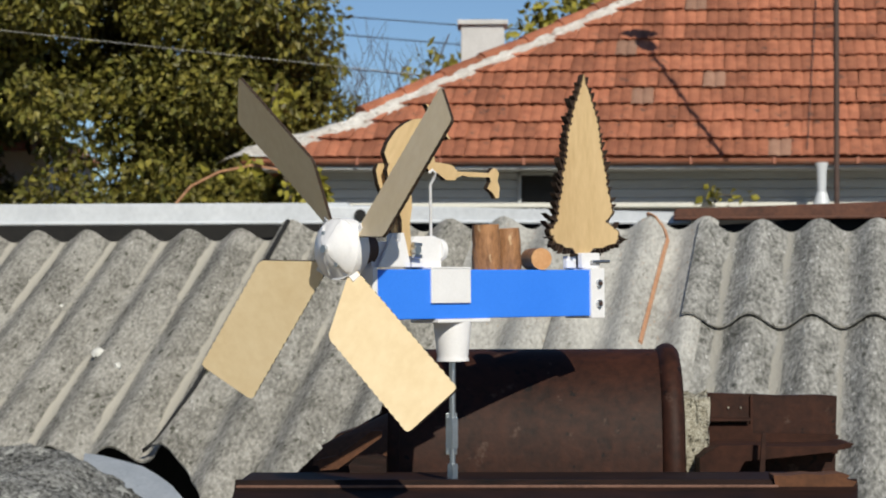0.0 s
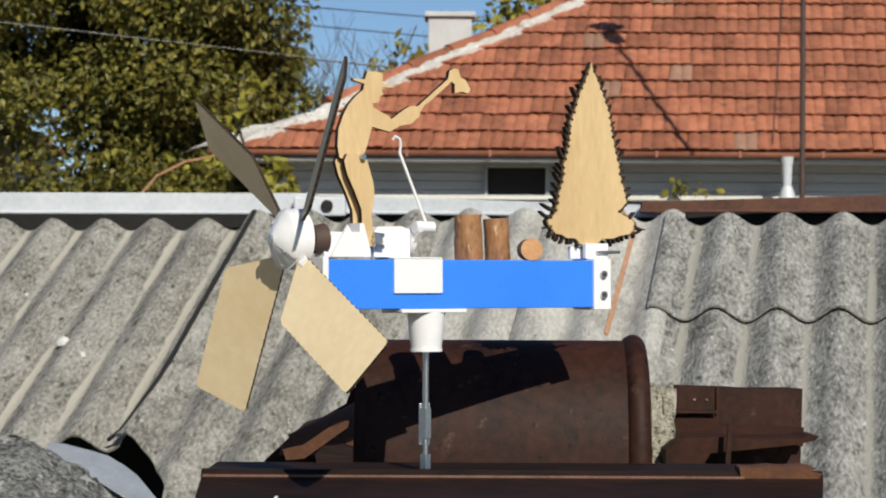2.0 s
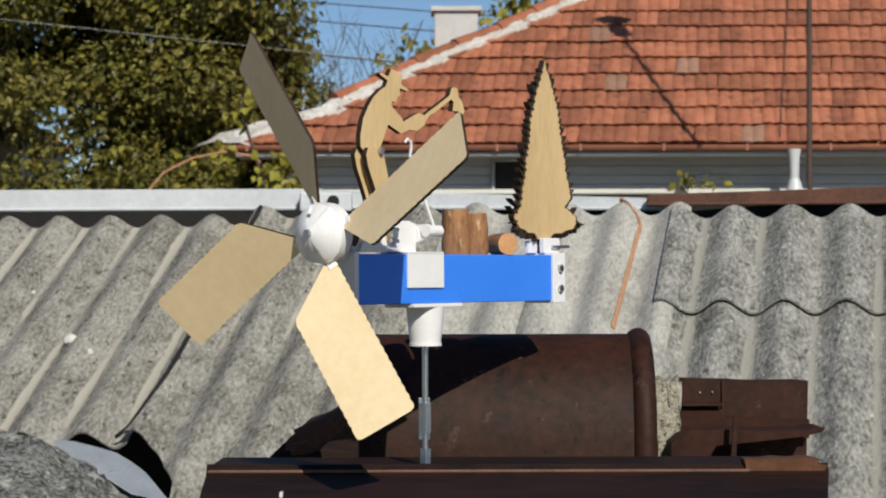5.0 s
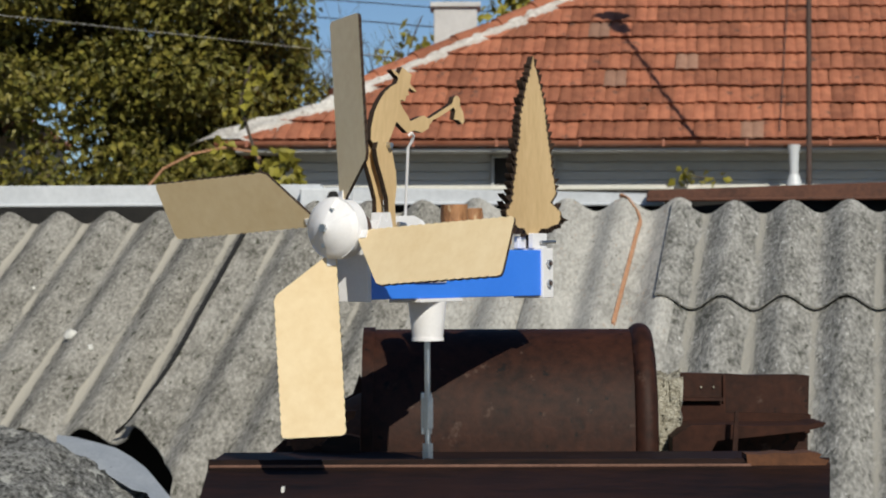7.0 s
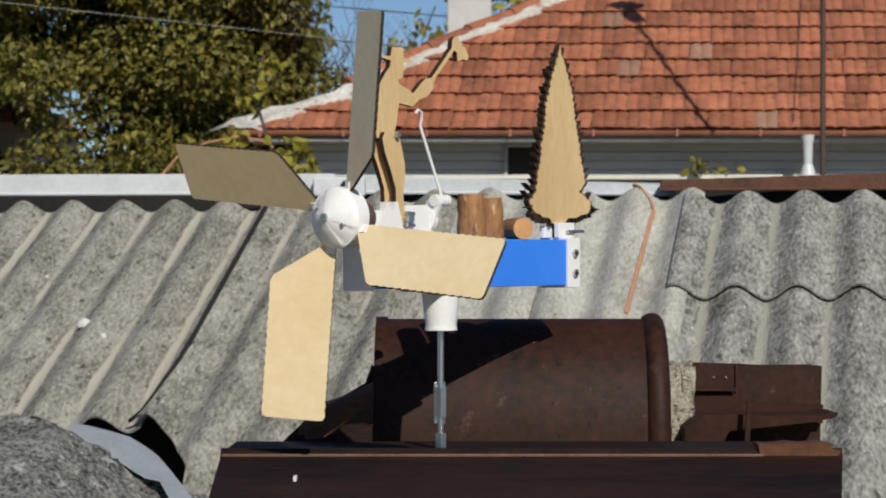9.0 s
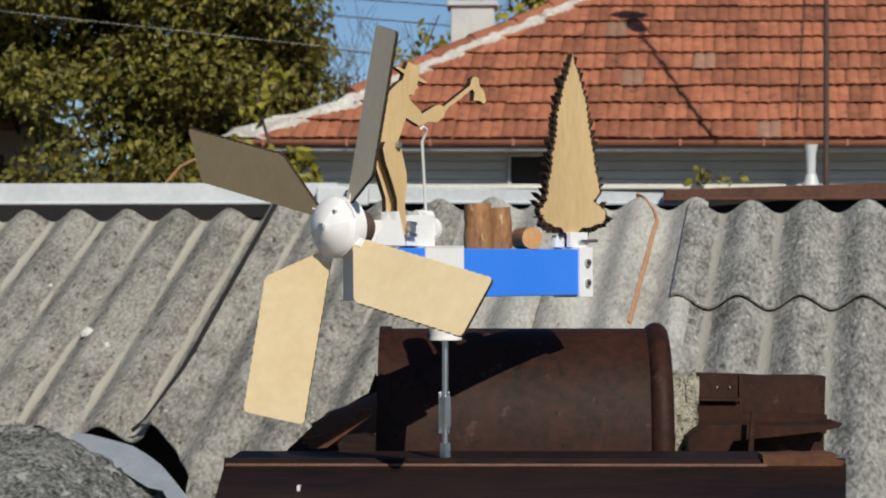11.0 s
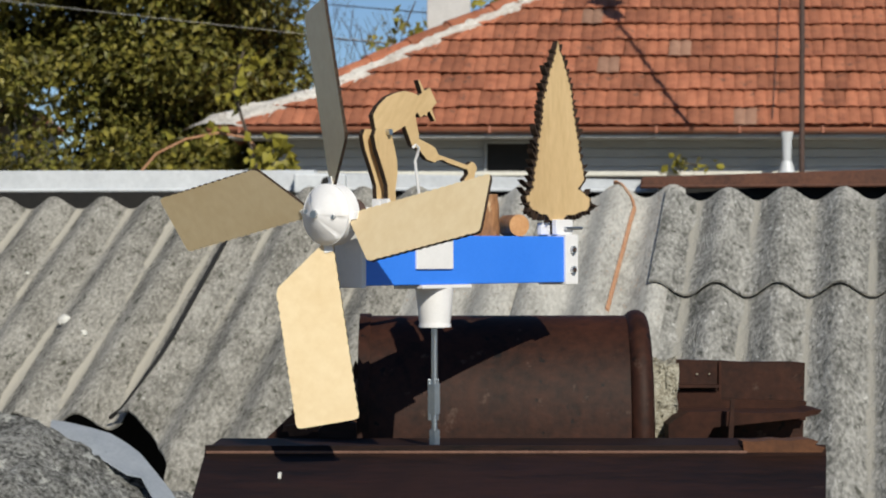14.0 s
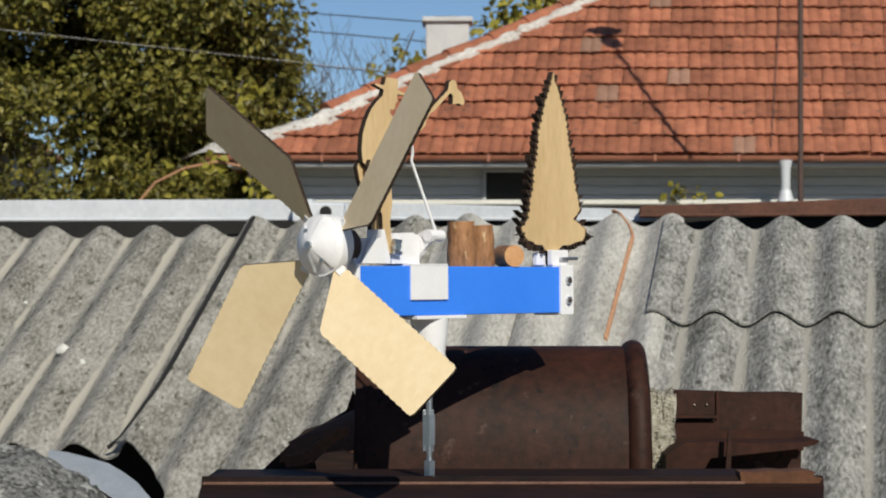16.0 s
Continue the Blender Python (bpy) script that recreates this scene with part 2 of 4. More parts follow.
# ---- ground and plain walls under the roofs ----
bm = bmesh.new()
bmesh.ops.create_grid(bm, x_segments=40, y_segments=40, size=400)
for v in bm.verts:
    v.co.z = -0.02 + 0.02 * noise.noise(v.co * 0.05)
part("ground", bm, M["earth"], None, "dry grassy earth of the yard")["kind"] = "structure"
tagged(part("wall_front", box(-0.268, 0.462, 2.96, 3.42, 0.0, 1.352), M["mortar"], None, "low rendered wall that carries the clay coping"), kind="structure")

# ---- the low shed with its corrugated roof ----
PITCH, AZ = radians(27.0), radians(11.0)
RIDGE = Vector((0.0, 7.5, 1.833))
ALONG = Vector((math.cos(AZ), -math.sin(AZ), 0.0))
DOWN = Vector((-math.sin(AZ) * math.cos(PITCH), -math.cos(AZ) * math.cos(PITCH), -math.sin(PITCH)))
OUT = ALONG.cross(-DOWN).normalized()
if OUT.z < 0:
    OUT = -OUT
WAVE, AMP = 0.1765, 0.0235
roof = thing("shed_roof", "weathered grey corrugated fibre cement roof of the shed", "roof", kind="structure")


AXES = Matrix((ALONG, -DOWN, OUT)).transposed().to_4x4()


def sheet(a0, a1, s0, s1, phase, lift, material, ragged=0.0, tilt=0.0, broken=None):
    """One corrugated sheet from a0 to a1 along the ridge and s0 to s1 down the slope, 6 mm thick. broken: an outline whose inside is gone."""
    na, ns = max(2, round((a1 - a0) / WAVE * (20 if broken else 14))), 110 if broken else 16
    verts, faces = [], []
    for top in (0, 1):
        for j in range(ns + 1):
            for i in range(na + 1):
                a = a0 + (a1 - a0) * i / na
                if broken:
                    sd = s0 + (s1 - s0) * j / ns
                    rim_a = float(np.interp(sd, broken[0], broken[1])) + 0.007 * noise.noise(Vector((sd * 11, 0, 1))) + 0.003 * noise.noise(Vector((sd * 37, 0, 1)))
                    a = rim_a + (a1 - rim_a) * i / na
                end = s1 + ragged * (noise.noise(Vector((a * 3.1, 2.0, 0))) + 0.6 * noise.noise(Vector((a * 9.0, 5.0, 0))))
                s = s0 + (end - s0) * j / ns
                h = AMP * math.cos((a - phase) / WAVE * 2 * math.pi) + tilt * (s - s0) + 0.004 * noise.noise(Vector((a * 1.4, s * 1.7, 3.0))) - (0.0 if top else 0.006)
                verts.append(Vector((a, -s, h)))
    w = na + 1
    size = w * (ns + 1)
    for j in range(ns):
        for i in range(na):
            q = (j * w + i, j * w + i + 1, (j + 1) * w + i + 1, (j + 1) * w + i)
            faces.append(tuple(v + size for v in q))
            faces.append(q[::-1])
    rim = [i for i in range(w)] + [j * w + na for j in range(1, ns + 1)] + [ns * w + i for i in range(na - 1, -1, -1)] + [j * w for j in range(ns - 1, 0, -1)]
    for i, p in enumerate(rim):
        q = rim[(i + 1) % len(rim)]
        faces.append((p, q, q + size, p + size))
    ob = raw("corrugated_sheet", verts, faces, material, roof, smooth=True)
    ob.data.set_sharp_from_angle(angle=radians(50))
    ob.matrix_basis = Matrix.Translation(RIDGE + OUT * lift) @ AXES
    return ob


LEFT, RIGHT = -0.771, 0.585
for k in range(3):      # the older, browner sheets
    a0 = -0.700 - 1.04 * (k + 1)
    sheet(a0, a0 + 1.10, -0.02, 1.40, LEFT, 0.001 + 0.004 * k, M["asbestos"], 0.03)
sheet(0.02, 0.42, -0.02, 2.2, LEFT, 0.034, M["asbestos_clean"])
sheet(-0.665, 0.08, -0.02, 2.2, LEFT, 0.030, M["asbestos"], 0.0, 0.004, broken=([0.0, 0.03, 0.6, 1.10, 1.18, 1.30, 1.40, 1.44, 1.50, 1.60, 1.70, 2.2], [-0.622, -0.622, -0.618, -0.616, -0.614, -0.632, -0.652, -0.590, -0.515, -0.465, -0.415, -0.33]))
sheet(0.36, 0.80, 0.0, 2.2, RIGHT, 0.038, M["asbestos_clean"])
for k in range(3):      # paler sheets with a lap
    a0 = 0.745 + 1.02 * k
    sheet(a0, a0 + 1.08, 0.055, 0.69, RIGHT, 0.052 + 0.004 * k, M["asbestos_pale"], 0.006)
    sheet(a0 - 0.02, a0 + 1.06, 0.55, 2.2, RIGHT, 0.034 + 0.003 * k, M["asbestos_pale"])


def roof_strip(name, pts, width, lift, material, phase, label):
    verts, faces = [], []
    for i, (a, s) in enumerate(pts):
        for d in (-width / 2, width / 2):
            for h in (-0.008, 0.004):
                aa = a + d
                verts.append(RIDGE + ALONG * aa + DOWN * s + OUT * (AMP * math.cos((aa - phase) / WAVE * 2 * math.pi) + lift + h))
    for i in range(len(pts) - 1):
        b = i * 4
        faces += [(b + 1, b + 3, b + 7, b + 5), (b, b + 4, b + 6, b + 2), (b, b + 1, b + 5, b + 4), (b + 2, b + 6, b + 7, b + 3)]
    faces += [(0, 2, 3, 1), tuple(len(verts) - 4 + i for i in (0, 1, 3, 2))]
    return raw(name, verts, faces, material, roof, label)


roof_strip("rust_streak", [(0.575, -0.02), (0.60, 0.0), (0.635, 0.05), (0.648, 0.10), (0.645, 0.2), (0.642, 0.4), (0.639, 0.6), (0.636, 0.8)], 0.009, 0.041, M["rust_line"], RIGHT, "rust-brown streak along a crest")
# added black strip: shade of the gap at the side lap, put into colour
roof_strip("lap_seal", [(-0.598, 0.0), (-0.597, 0.3), (-0.596, 0.7), (-0.594, 1.0), (-0.596, 1.12), (-0.602, 1.20), (-0.612, 1.28), (-0.622, 1.34), (-0.636, 1.385), (-0.668, 1.398)], 0.011, 0.0375, M["dark"], LEFT, "black strip in place of the shade along the side lap")
for a, s, r in ((-0.985, 0.83, 0.019), (-0.905, 0.90, 0.011), (-1.23, 0.47, 0.006)):
    bm = bmesh.new()
    bmesh.ops.create_icosphere(bm, subdivisions=2, radius=r, matrix=Matrix.Translation(RIDGE + ALONG * a + DOWN * s + OUT * (AMP * math.cos((a - LEFT) / WAVE * 2 * math.pi) + 0.006)))
    for v in bm.verts:
        v.co += v.normal * r * 0.35 * noise.noise(v.co * 200)
    tagged(part("lime_chip", bm, M["plaster"], None, "small white lime chip on the corrugated roof", smooth=True), category="chip", group="chips on the roof")

# the shed's body; its back wall is coloured near-black as shade under the ridge
shed = thing("shed", "low shed under the corrugated roof", "shed", kind="structure")
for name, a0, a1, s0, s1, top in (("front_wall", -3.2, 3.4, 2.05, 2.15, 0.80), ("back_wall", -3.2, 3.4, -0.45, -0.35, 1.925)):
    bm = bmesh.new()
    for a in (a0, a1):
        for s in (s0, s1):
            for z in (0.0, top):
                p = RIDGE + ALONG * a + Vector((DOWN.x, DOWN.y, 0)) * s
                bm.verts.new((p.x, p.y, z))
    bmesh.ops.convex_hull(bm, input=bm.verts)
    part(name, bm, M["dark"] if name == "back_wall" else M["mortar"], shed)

# ---- white and rusty metal rails behind the ridge ----


def rail(name, p, q, h, material, label, thick=0.05):
    ob = thing(name, label, "metal rail", kind="structure")
    p, q = Vector(p), Vector(q)
    d = (q - p).normalized()
    side = Vector((-d.y, d.x, 0)).normalized() * thick
    bm = bmesh.new()
    for end, hh in ((p, h[0]), (q, h[1])):
        for off in (Vector(), side):
            for z in (0, hh):
                bm.verts.new(end + off + Vector((0, 0, z)))
    bmesh.ops.convex_hull(bm, input=bm.verts)
    bmesh.ops.bevel(bm, geom=bm.edges[:], offset=0.006, segments=2, affect="EDGES")
    part("rail_body", bm, material, ob, smooth=True)
    # folded lower lip
    part("rail_lip", tube(p + Vector((0, -0.004, 0.004)), q + Vector((0, -0.004, 0.004)), 0.006, n=8), material, ob)
    return ob


rail("rail_1", (-3.0, 8.0, 1.885), (-0.40, 7.72, 1.880), (0.072, 0.070), M["white_metal"], "white painted sheet metal rail along the shed ridge")
rail("rail_2", (-0.40, 7.80, 1.886), (0.72, 7.62, 1.872), (0.060, 0.040), M["white_metal"], "chipped white metal rail with rust spots")
rail("rail_3", (0.66, 7.56, 1.884), (3.0, 7.25, 1.886), (0.036, 0.095), M["rust"], "rusty brown metal strip along the shed ridge")

junction = thing("junction_box", "small grey metal box with a round hole between the rails", "metal box")
part("housing", box(-0.47, -0.30, 7.66, 7.75, 1.872, 1.935, 0.006), M["white_metal"], junction)
part("hole", tube((-0.36, 7.652, 1.905), (-0.36, 7.662, 1.905), 0.020, n=16), M["dark"], junction)

# ---- house behind: wall, gutter, roof ----
EY, EZ, RP = 22.5, 2.99, radians(35.0)      # depth and height of the eaves, pitch of the roof
house = thing("house", "single-storey house with a hipped red clay tile roof", "house")
wall = part("wall", box(-1.55, 9.0, 22.95, 23.15, 0.0, 2.93), M["siding"], house, "grey horizontal boarding")
for i in range(5):
    z = 2.50 + 0.09 * i
    for x0, x1 in ((-1.55, 0.47), (1.10, 9.0)):
        part("board", box(x0, x1, 22.925 - 0.004 * (i % 2), 22.953, z, z + 0.083, 0.004), M["siding"], wall)
part("ledge", box(-1.6, 9.0, 22.80, 22.96, 2.60 - 0.02, 2.625, 0.006), M["plaster"], house, "pale ledge along the wall")
win = part("window", box(0.50, 1.07, 22.90, 22.93, 2.56, 2.90), M["dark"], house, "dark open window")
for x0, x1, z0, z1 in ((0.47, 0.50, 2.54, 2.92), (1.07, 1.10, 2.54, 2.92), (0.47, 1.10, 2.90, 2.93)):
    part("window_frame", box(x0, x1, 22.86, 22.95, z0, z1, 0.004), M["siding"], win)
part("soffit", box(-2.0, 9.1, 22.45, 23.0, 2.935, 2.965), M["siding"], house)
# half-round gutter with its brackets
bm = bmesh.new()
ring = [(22.42 + 0.065 * math.cos(a), 3.035 + 0.052 * math.sin(a)) for a in [math.pi + math.pi * i / 8 for i in range(9)]]
ring += [(22.42 + 0.058 * math.cos(a), 3.035 + 0.046 * math.sin(a)) for a in [2 * math.pi - math.pi * i / 8 for i in range(9)]]
lo = [bm.verts.new((-2.2, y, z)) for y, z in ring]
hi = [bm.verts.new((9.1, y, z - 0.02)) for y, z in ring]
for i in range(len(ring)):
    bm.faces.new((lo[i], lo[(i + 1) % len(ring)], hi[(i + 1) % len(ring)], hi[i]))
bm.faces.new(lo)
bm.faces.new(hi[::-1])
gutter = part("gutter", bm, M["gutter"], house, "brown half-round metal gutter", smooth=True)
for i in range(12):
    x = -1.9 + 0.80 * i
    part("bracket", box(x, x + 0.025, 22.349, 22.49, 2.972, 3.040, 0.003), M["gutter"], gutter)
# roof: a sloping slab with a hip on its left side
HX = -2.12     # eaves corner


def on_roof(x, s, h=0.0):
    return Vector((x, EY + s * math.cos(RP) - h * math.sin(RP), EZ + 0.05 + s * math.sin(RP) + h * math.cos(RP)))


HIP_S = (-0.1, 0.12, 0.46, 0.62, 1.16, 1.74, 2.24, 2.79, 4.6)
HIP_X = (-2.14, -2.0, -1.35, -1.14, -0.55, 0.08, 0.70, 1.28, 3.30)


def hip_x(s):
    """The hip flares out towards the eaves corner."""
    return float(np.interp(s, HIP_S, HIP_X))


TOP = 4.6
steps = [-0.02, 0.12, 0.46, 0.62, 1.16, 1.74, 2.24, 2.79, TOP]
verts, faces = [], []
for h in (0.0, -0.06):
    for s in steps:
        verts += [on_roof(hip_x(s), s, h), on_roof(9.2, s, h)]
n = len(steps) * 2
for i in range(0, n - 2, 2):
    faces += [(i, i + 1, i + 3, i + 2), (n + i, n + i + 2, n + i + 3, n + i + 1), (i, i + 2, n + i + 2, n + i), (i + 1, n + i + 1, n + i + 3, i + 3)]
faces += [(0, n, n + 1, 1), (n - 2, n - 1, 2 * n - 1, 2 * n - 2)]
slab = raw("roof", verts, faces, M["tile"], house)
# the hip side and the back slope
verts = [on_roof(hip_x(s), s, -0.03) for s in steps] + [on_roof(9.2, TOP, -0.03), Vector((HX, EY + 8.5, EZ)), Vector((9.2, EY + 8.5, EZ))]
k = len(steps)
faces = [(i, i + 1, k + 1) for i in range(k - 1)] + [(k - 1, k, k + 2, k + 1)]
raw("roof_back", verts, faces, M["tile"], house)
for x0, x1, y0, y1, name in ((HX + 0.5, HX + 0.7, 23.1, 30.6, "side_wall"), (8.9, 9.1, 23.1, 30.6, "side_wall"), (HX + 0.5, 9.1, 30.4, 30.6, "back_wall")):
    part(name, box(x0, x1, y0, y1, 0.0, 2.95), M["plaster"], house)
# mortar bedding and caps along the hip
bm = bmesh.new()
rows = []
for i in range(171):
    s = -0.08 + i * 0.027
    wide = float(np.interp(s, (-0.1, 0.3, 0.7, 1.2, 4.6), (0.30, 0.24, 0.15, 0.125, 0.11)))
    row = []
    for k in range(9):
        u = k / 4 - 1
        ragged = 1 + 0.40 * noise.noise(Vector((s * 4.2, 7.0 * (u > 0), 2.0)))
        c = Vector((s * 9, u * 2.2, 1.0))
        h = 0.012 + 0.075 * (1 - abs(u) ** 2.4) + 0.030 * noise.noise(c) + 0.020 * noise.noise(c * 3.1)
        row.append(bm.verts.new(on_roof(hip_x(s) + u * wide * ragged, s, h if abs(u) < 1 else -0.01)))
    rows.append(row)
for a, b in zip(rows, rows[1:]):
    for k in range(8):
        bm.faces.new((a[k], a[k + 1], b[k + 1], b[k]))
part("hip_mortar", bm, M["lime"], slab, "crumbling whitish mortar along the hip", smooth=True)["kind"] = "stuff"
for i in range(11):
    s = 0.80 + i * 0.36
    bm = bmesh.new()
    a, b = on_roof(hip_x(s) - 0.13, s, 0.020), on_roof(hip_x(s + 0.36) - 0.13, s + 0.36, 0.015)
    b = a + (b - a) * 1.04
    tube(a, b, 0.100, 0.084, n=14, bm=bm)
    part("hip_cap", bm, M["tile"], slab, smooth=True)

# chimney
chimney = thing("chimney", "grey rendered chimney with a projecting cap", "chimney")
part("shaft", box(-0.10, 0.385, 26.0, 26.5, 3.4, 4.76, 0.01), M["chimney"], chimney)
part("cap", box(-0.14, 0.425, 25.95, 26.55, 4.76, 4.815, 0.008), M["chimney"], chimney)
part("flue", box(0.0, 0.28, 26.1, 26.4, 4.815, 4.835), M["dark"], chimney)

# antenna mast before the house; its shadow falls on the roof
mast = thing("antenna_mast", "thin rusty iron antenna mast beside the house", "mast")
MX, MY, MZ = 3.181, 20.15, 7.50
part("pole", tube((MX - 0.03, MY, 0.0), (MX, MY, MZ), 0.024, n=10), M["iron"], mast, smooth=True)
loop = [(MX + (0.125 + 0.04 * math.cos(8 * math.pi * i / 20)) * math.cos(2 * math.pi * i / 20), MY, MZ - 0.02 + 0.085 * math.sin(2 * math.pi * i / 20)) for i in range(21)]
part("loop", curve_tube(loop, 0.045, n=8), M["iron"], mast, smooth=True)
part("crossbar", tube((MX, MY, MZ - 0.20), (MX, MY, MZ + 0.02), 0.05, n=8), M["iron"], mast)
part("amplifier_box", box(MX - 0.09, MX + 0.09, MY - 0.05, MY + 0.05, MZ - 0.42, MZ - 0.18, 0.02), M["iron"], mast)
pipe = thing("downpipe", "white downpipe below the gutter of the house", "pipe")
part("riser", tube((3.37, 22.40, 2.63), (3.37, 22.40, 2.93), 0.040, 0.050, n=16), M["white_metal"], pipe, smooth=True)
part("funnel", tube((3.37, 22.40, 2.90), (3.37, 22.40, 2.985), 0.050, 0.066, n=16), M["white_metal"], pipe, smooth=True)
part("foot", tube((3.37, 22.40, 2.58), (3.37, 22.40, 2.70), 0.085, 0.050, n=16), M["white_metal"], pipe, smooth=True)
cable_thing = thing("roof_cable", "thin dark cable hanging over the roof", "cable")
part("strand", curve_tube([on_roof(3.245 + 0.152 * k, 0.02 + k, 0.085) for k in (0, 0.3, 0.7, 1.2, 1.8, 2.4, 3.0, 3.6, 4.2)], 0.0045), M["cable"], cable_thing)

# overhead wires
for z0, z1 in ((5.74, 5.40), (5.48, 5.12), (5.00, 4.64)):
    w = thing("overhead_wire", "thin overhead power line against the sky", "wire", "overhead wires")
    pts = []
    for i in range(25):
        x = -9.0 + 16 * i / 24
        f = (x + 1.873) / 2.854
        pts.append((x, 33.0 - f, z0 + (z1 - z0) * f + 0.012 * (f - 0.5) ** 2))
    part("strand", curve_tube(pts, 0.0085), M["cable"], w)
w = thing("overhead_wire", "pale thin wire before the tree", "wire", "overhead wires")
anchor = on_roof(-0.42, 1.236, 0.10) + Vector((0, 0, 0.11))
start = anchor + (Vector((-3.55, 18.0, 3.765)) - anchor) * 2.2
part("strand", curve_tube([start.lerp(anchor, i / 30) - Vector((0, 0, 0.06 * i / 30 * (1 - i / 30))) for i in range(31)], 0.0024), M["wire"], w)


# ---- trees ----
def leafy(name, centres, count, size, material, parent, seed, aspect=0.55):
    """Small folded leaves scattered in the shells of clumps."""
    rng = np.random.default_rng(seed)
    c = np.array([p[:3] for p in centres])
    r = np.array([p[3] for p in centres])
    pick = rng.choice(len(c), count, p=r ** 2 / (r ** 2).sum())
    d = rng.normal(size=(count, 3))
    d /= np.linalg.norm(d, axis=1)[:, None]
    rad = r[pick] * (0.35 + 0.75 * rng.random(count) ** 0.6)
    pos = c[pick] + d * rad[:, None] * np.array([1, 1, 0.85])
    axis = rng.normal(size=(count, 3)) + d * 0.6 + np.array([0, -0.2, -0.7])
    axis /= np.linalg.norm(axis, axis=1)[:, None]
    side = np.cross(axis, d + rng.normal(size=(count, 3)) * 0.7)
    side /= np.linalg.norm(side, axis=1)[:, None]
    up = np.cross(side, axis)
    ln = size * (0.6 + 0.8 * rng.random(count))[:, None]
    wd = ln * aspect * 0.5
    v = np.stack([pos, pos + axis * ln * 0.45 + side * wd + up * wd * 0.35, pos + axis * ln, pos + axis * ln * 0.45 - side * wd + up * wd * 0.35], 1).reshape(-1, 3)
    base = np.arange(count) * 4
    f = np.concatenate([np.stack([base, base + 1, base + 2], 1), np.stack([base, base + 2, base + 3], 1)])
    me = bpy.data.meshes.new(name)
    me.from_pydata(v.tolist(), [], f.tolist())
    me.materials.append(material)
    ob = new(name, me)
    ob.parent = parent
    ob["kind"] = "stuff"
    return ob


def limb(bm, p, d, length, r, depth, rng, tips):
    q = p + d * length
    tube(p, q, r, r * 0.72, n=7, bm=bm)
    tips.append(q)
    if depth:
        for _ in range(3 if depth > 1 else 2):
            e = (d + Vector((rng.uniform(-.8, .8), rng.uniform(-.8, .8), rng.uniform(-.25, .6)))).normalized()
            limb(bm, q, e, length * rng.uniform(0.6, 0.8), r * 0.62, depth - 1, rng, tips)


def tree(x, y, height, spread, count, size, seed, label, leaf="leaf", trunk_r=0.16, low=0.22, clumps=150, more=(), gap=None):
    ob = thing("tree", label, "tree")
    rng = random.Random(seed)
    bm, tips = bmesh.new(), []
    limb(bm, Vector((x, y, 0)), Vector((0.03, 0, 1)).normalized(), height * 0.30, trunk_r, 4, rng, tips)
    part("trunk", bm, M["wood"], ob, smooth=True)
    cs = []
    for i in range(clumps):
        f = rng.random()
        a = rng.uniform(0, 2 * math.pi)
        prof = math.sin(math.pi * min(1, 0.18 + 0.80 * f)) ** 0.7
        rr = spread * prof * math.sqrt(rng.uniform(0.15, 1.0))
        cs.append((x + rr * math.cos(a), y + rr * math.sin(a) * 0.8, height * (low + (1 - low) * f), rng.uniform(0.32, 0.62)))
    cs += list(more)
    if gap:
        cs = [c for c in cs if math.hypot(c[0] - gap[0], c[2] - gap[1]) > gap[2] + c[3]]
    leafy("crown", cs, count, size, M[leaf], ob, seed)
    return ob


tree(-4.2, 25.3, 7.6, 2.65, 190000, 0.090, 3, "dense green and yellowing walnut tree beside the house", clumps=260,
     more=[(-1.95, 25.5, 3.40, .34), (-1.62, 25.5, 3.70, .30), (-1.32, 25.5, 3.80, .20), (-2.0, 25.4, 4.0, .42), (-1.72, 25.4, 4.15, .26)], gap=(-4.78, 3.08, 0.20))
tree(-8.7, 27.5, 8.0, 3.0, 26000, 0.20, 8, "green tree at the edge of the yard")
tree(1.15, 31.5, 5.75, 0.75, 4000, 0.16, 5, "slim yellow-green tree top behind the house", "leaf_yellow", 0.06)
tree(-0.45, 30.5, 4.75, 0.55, 1300, 0.14, 6, "small yellowing tree behind the hip", "leaf_yellow", 0.05)
tree(1.75, 33.0, 6.1, 0.6, 2400, 0.16, 7, "slim green tree behind the roof", "leaf_yellow", 0.06)
# a bare shrub behind the eaves corner
shrub = thing("bare_shrub", "leafless grey twiggy shrub behind the house", "shrub")
rng = random.Random(12)
for k in range(5):
    bm, tips = bmesh.new(), []
    limb(bm, Vector((-1.50 + 0.20 * k, 29.0, 0.0)), Vector((rng.uniform(-.08, .08), 0, 1)).normalized(), 1.72 + 0.2 * rng.random(), 0.022, 4, rng, tips)
    part("stem", bm, M["wood"], shrub)
# a vine hanging over the shed
vine = thing("vine", "vine shoots with yellowing leaves above the shed", "vine")
arc = [Vector((-1.86, 14.5, 2.22)), Vector((-1.74, 14.5, 2.36)), Vector((-1.56, 14.5, 2.45)), Vector((-1.36, 14.5, 2.49)), Vector((-1.18, 14.5, 2.46)), Vector((-1.08, 14.5, 2.36)), Vector((-1.02, 14.5, 1.6))]
part("shoot", curve_tube(arc, 0.008), M["rust_line"], vine)
part("stem", curve_tube([Vector((-1.02, 14.5, 0)), Vector((-1.0, 14.5, 1.6)), Vector((-1.12, 14.5, 2.3)), Vector((-1.26, 14.5, 2.75)), Vector((-1.2, 14.5, 3.0))], 0.010), M["wood"], vine)
